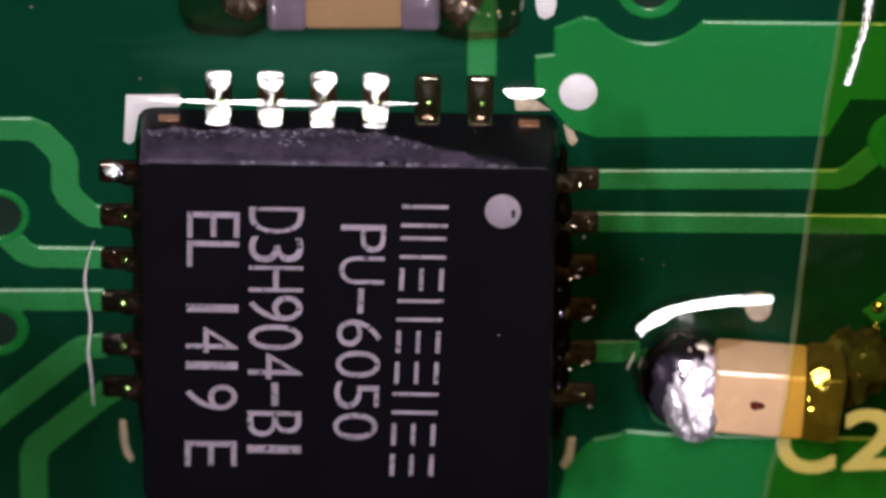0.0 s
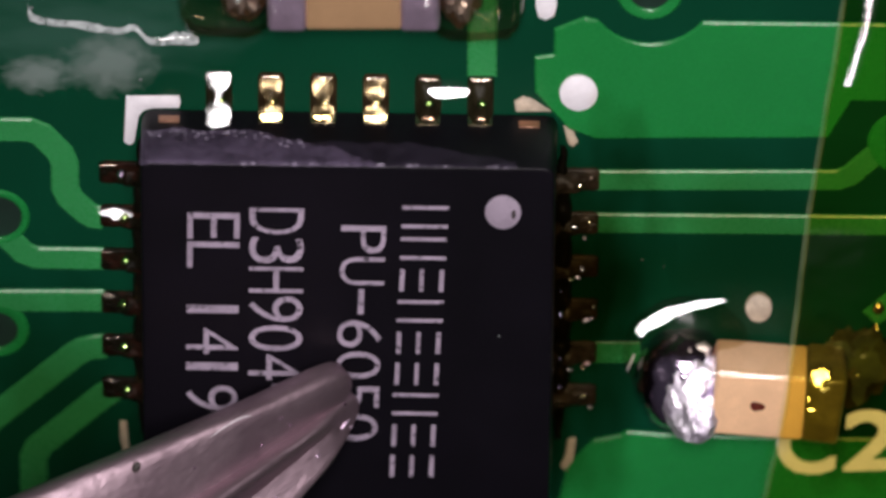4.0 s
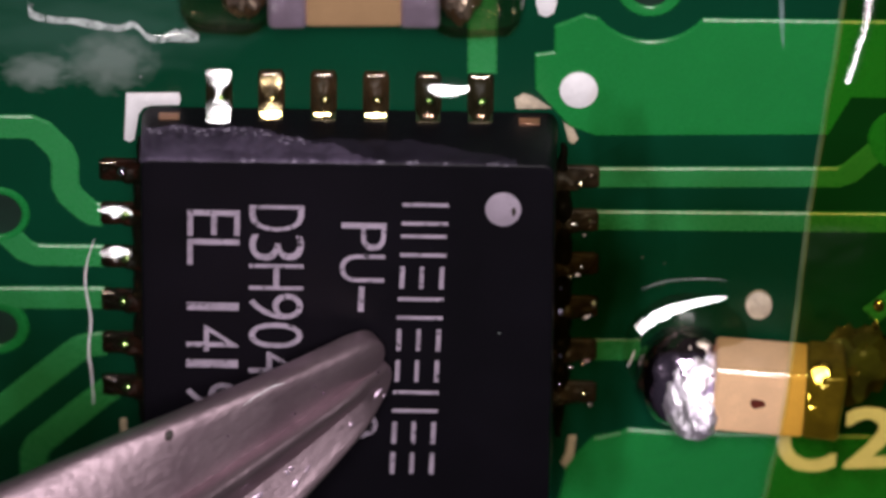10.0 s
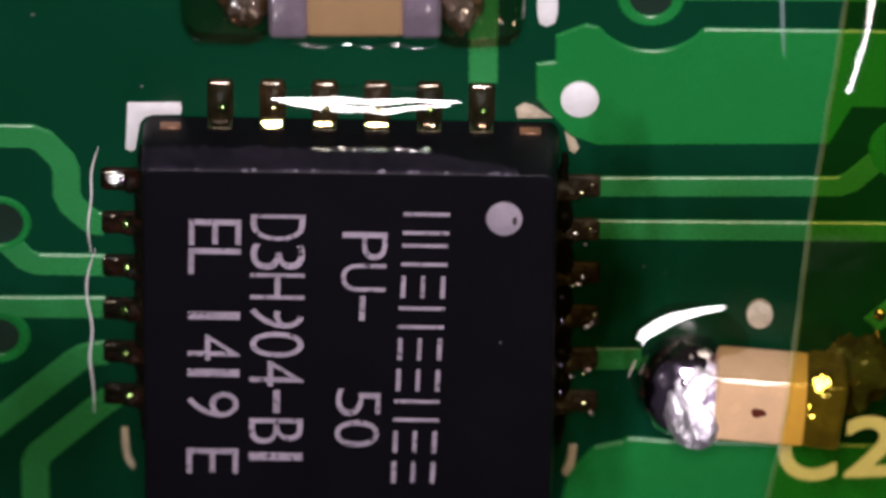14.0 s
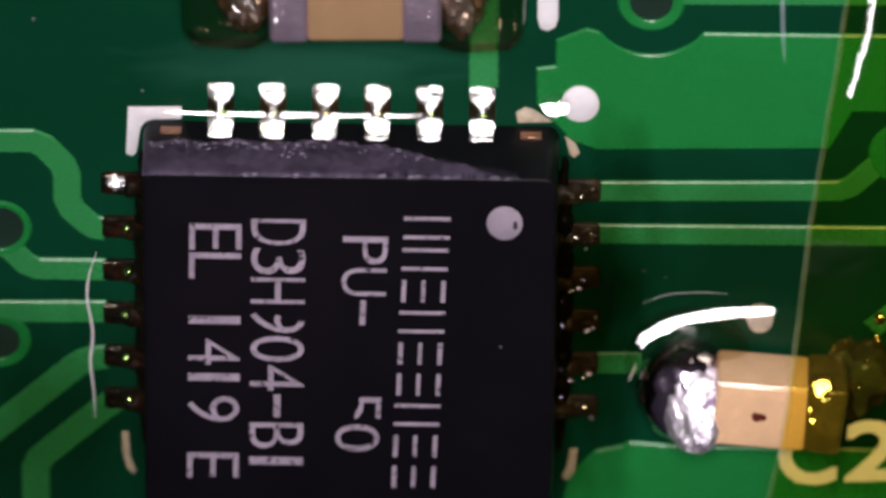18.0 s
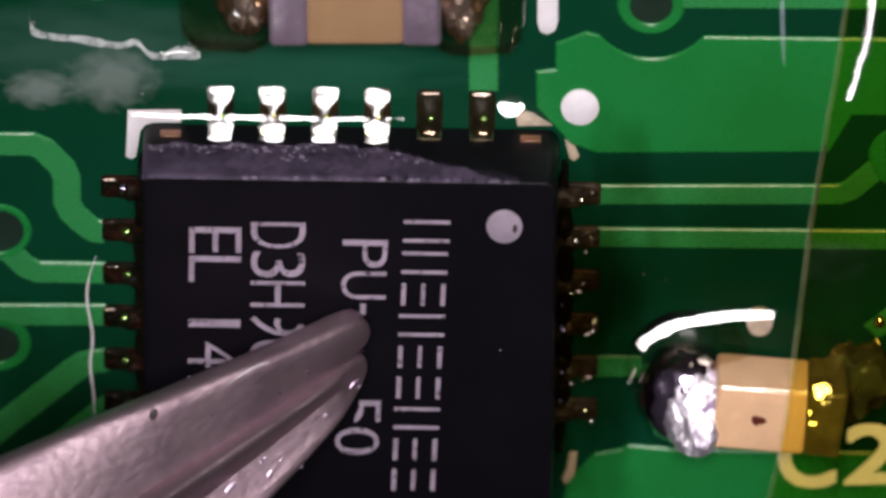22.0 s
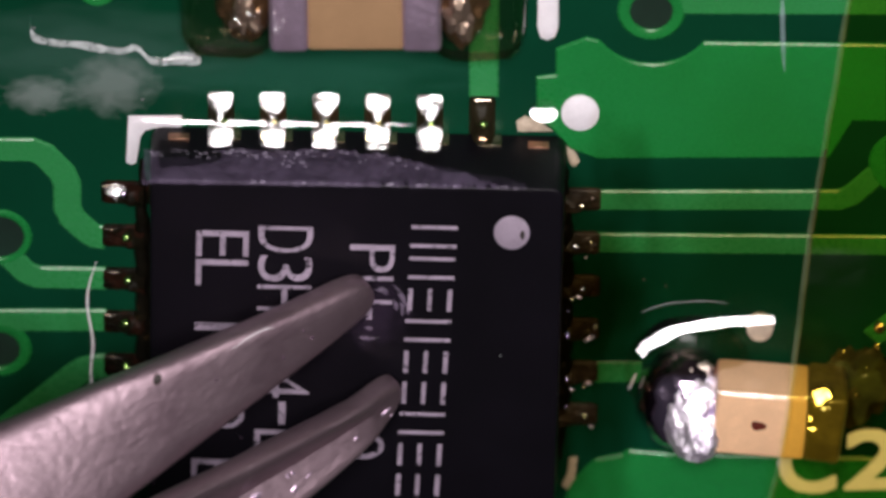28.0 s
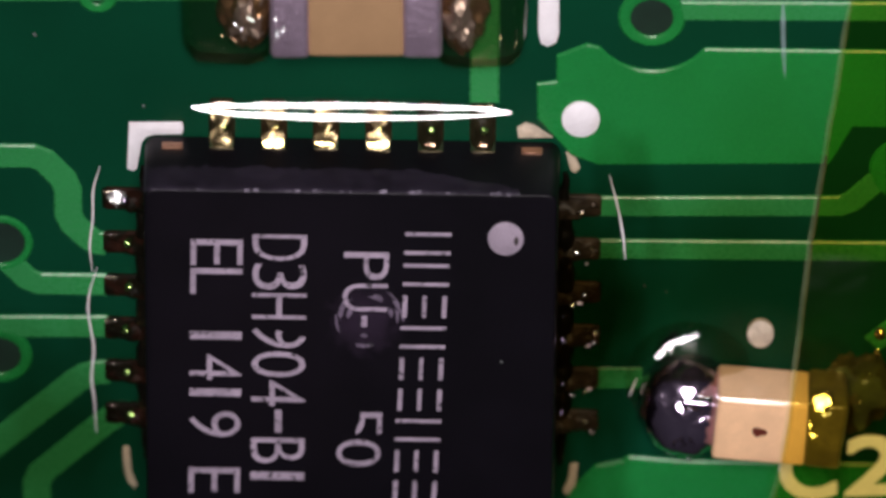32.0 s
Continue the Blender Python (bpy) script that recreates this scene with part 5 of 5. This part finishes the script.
    flow(ripple_east, [(0, 1.5, 2.16, -.25), (24.5, 1.5, 2.16, -.25), (24.8, 1.5, 2.16, .1), (25.5, 1.55, 2.16, .1), (26.2, 1.5, 2.16, -.25), (28.5, 1.5, 2.16, -.25), (28.75, 1.55, 2.17, .1), (29.6, 1.55, 2.17, .1), (29.9, 1.5, 2.16, -.25), (32, 1.5, 2.16, -.25)])
    flow(ripple_oval, [(0, 1.66, 2.345, .16), (1.0, 1.30, 2.345, .16), (1.4, 1.4, 2.345, .16), (2.4, 1.15, 2.345, .16), (3.5, .95, 2.345, .16), (6.0, .95, 2.345, .16), (9, .92, 2.345, .16), (11.2, .98, 2.345, .16), (11.6, .98, 2.345, -.3),
                       (16.2, 1.05, 2.345, -.3), (16.5, 1.08, 2.345, .16), (17.1, 1.02, 2.345, .16), (17.4, 1.3, 2.345, .16), (17.6, 1.6, 2.345, -.3), (24.2, 1.7, 2.3, -.3), (24.6, 1.68, 2.3, .16), (25.4, 1.7, 2.3, .16), (27.0, 1.8, 2.3, .16), (27.4, 1.8, 2.3, -.3), (32, 2, 2.3, -.3)])
    flow(ripple_drop, [(0, 1.5, 2.345, -.3), (17.4, 1.5, 2.345, -.3), (17.6, 1.7, 2.345, .16), (17.9, 1.95, 2.3, .16), (18.2, 1.85, 2.345, .16), (18.5, 1.5, 2.345, -.3), (20.1, 1.6, 2.345, -.3), (20.3, 1.7, 2.345, .16),
                       (21, 1.76, 2.345, .16), (22.4, 1.43, 2.345, .16), (23, 1.40, 2.345, .16), (24, 1.49, 2.345, .16), (24.3, 1.55, 2.345, .16), (24.5, 1.6, 2.345, -.3), (27.2, 1.8, 2.345, -.3), (27.5, 1.84, 2.345, .16), (28, 1.84, 2.345, .16), (29.8, 1.9, 2.3, .16), (30.5, 1.6, 2.3, -.3), (32, 1.6, 2.3, -.3)])
    flow(ripple_mid, [(0, .15, 2.27, -1.1), (11.2, .2, 2.27, -1.1), (11.6, .15, 2.27, .12), (14.5, .13, 2.27, .12), (15.5, .1, 2.27, -1.1), (32, .1, 2.27, -1.1)])
    down, up = pose(0, 0, -.6 * MM), pose(0, 0, 0)
    walk(smear, [(0, down), (2.2, down), (2.45, up), (11.3, up), (11.7, down), (12.6, down), (12.9, up), (13.5, up), (13.7, down), (20.3, down), (20.6, up), (25.0, up), (27.0, up), (28.6, up), (28.9, down), (32, down)])
    seen(rim_outer, ((5.8, 11.2), (16.3, 20.4), (27.4, 30.6)), .2)
    walk(rim_west, [(0, up), (29.4, up), (29.7, down), (32, down)])
    walk(rim_small, [(0, down), (29.4, down), (29.7, pose(-.12 * MM, 0, 0)), (30.2, pose(-.10 * MM, 0, 0)), (31.0, up), (32, up)])
    walk(spread, [(0, pose(0, 0, -.2 * MM)), (15.0, pose(0, 0, -.2 * MM)), (19.5, pose(0, 0, .004 * MM)), (32, pose(0, 0, .004 * MM))])
    # the puddle's rim reaches the printed dot at times
    seen(rim_east, ((0, .4), (17.8, 18.3), (20.6, 22.4), (24.7, 29.5)), .5)
    walk(thread, [(0, down), (30.5, down), (30.75, up), (32, up)])
    # the crumpled solder melts into the smooth blob
    walk(crust, [(0, pose(0, 0, 0)), (29.05, pose(0, 0, 0)), (29.5, pose(0, 0, -.9 * MM)), (32, pose(0, 0, -.9 * MM))])
    # tools that pass by
    out = pose(2.4 * MM, -6 * MM, 10 * MM, 62, 0, 0)
    walk(handle_tool, [(0, out), (.8, out)] + [(u, pose(x * MM, y * MM, 10 * MM, 62, 0, 0)) for u, x, y in ((.95, .7, 3.9), (1.0, .85, 4.2), (1.1, 1.6, 3.3), (1.2, 3.1, 4.5), (1.3, 1.9, 4.1), (1.4, 2.6, 3.8), (1.5, 2.6, 3.6))] + [(1.7, out), (32, out)])
    away = pose(9 * MM, -2 * MM, 4 * MM, 0, 60, -40)
    walk(pale_tool, [(0, away), (15.6, away), (16.4, pose(4.10 * MM, 2.75 * MM, 2.0 * MM, 0, 60, -25))] + [(u, pose(x * MM, y * MM, 2.0 * MM, 0, 60, q)) for u, x, y, q in ((16.5, 4.15, 2.65, -25), (16.6, 4.32, 1.76, -45), (16.7, 4.36, 2.24, -38), (16.8, 4.28, 1.54, -45))] + [(16.9, away), (32, away)])


motions()
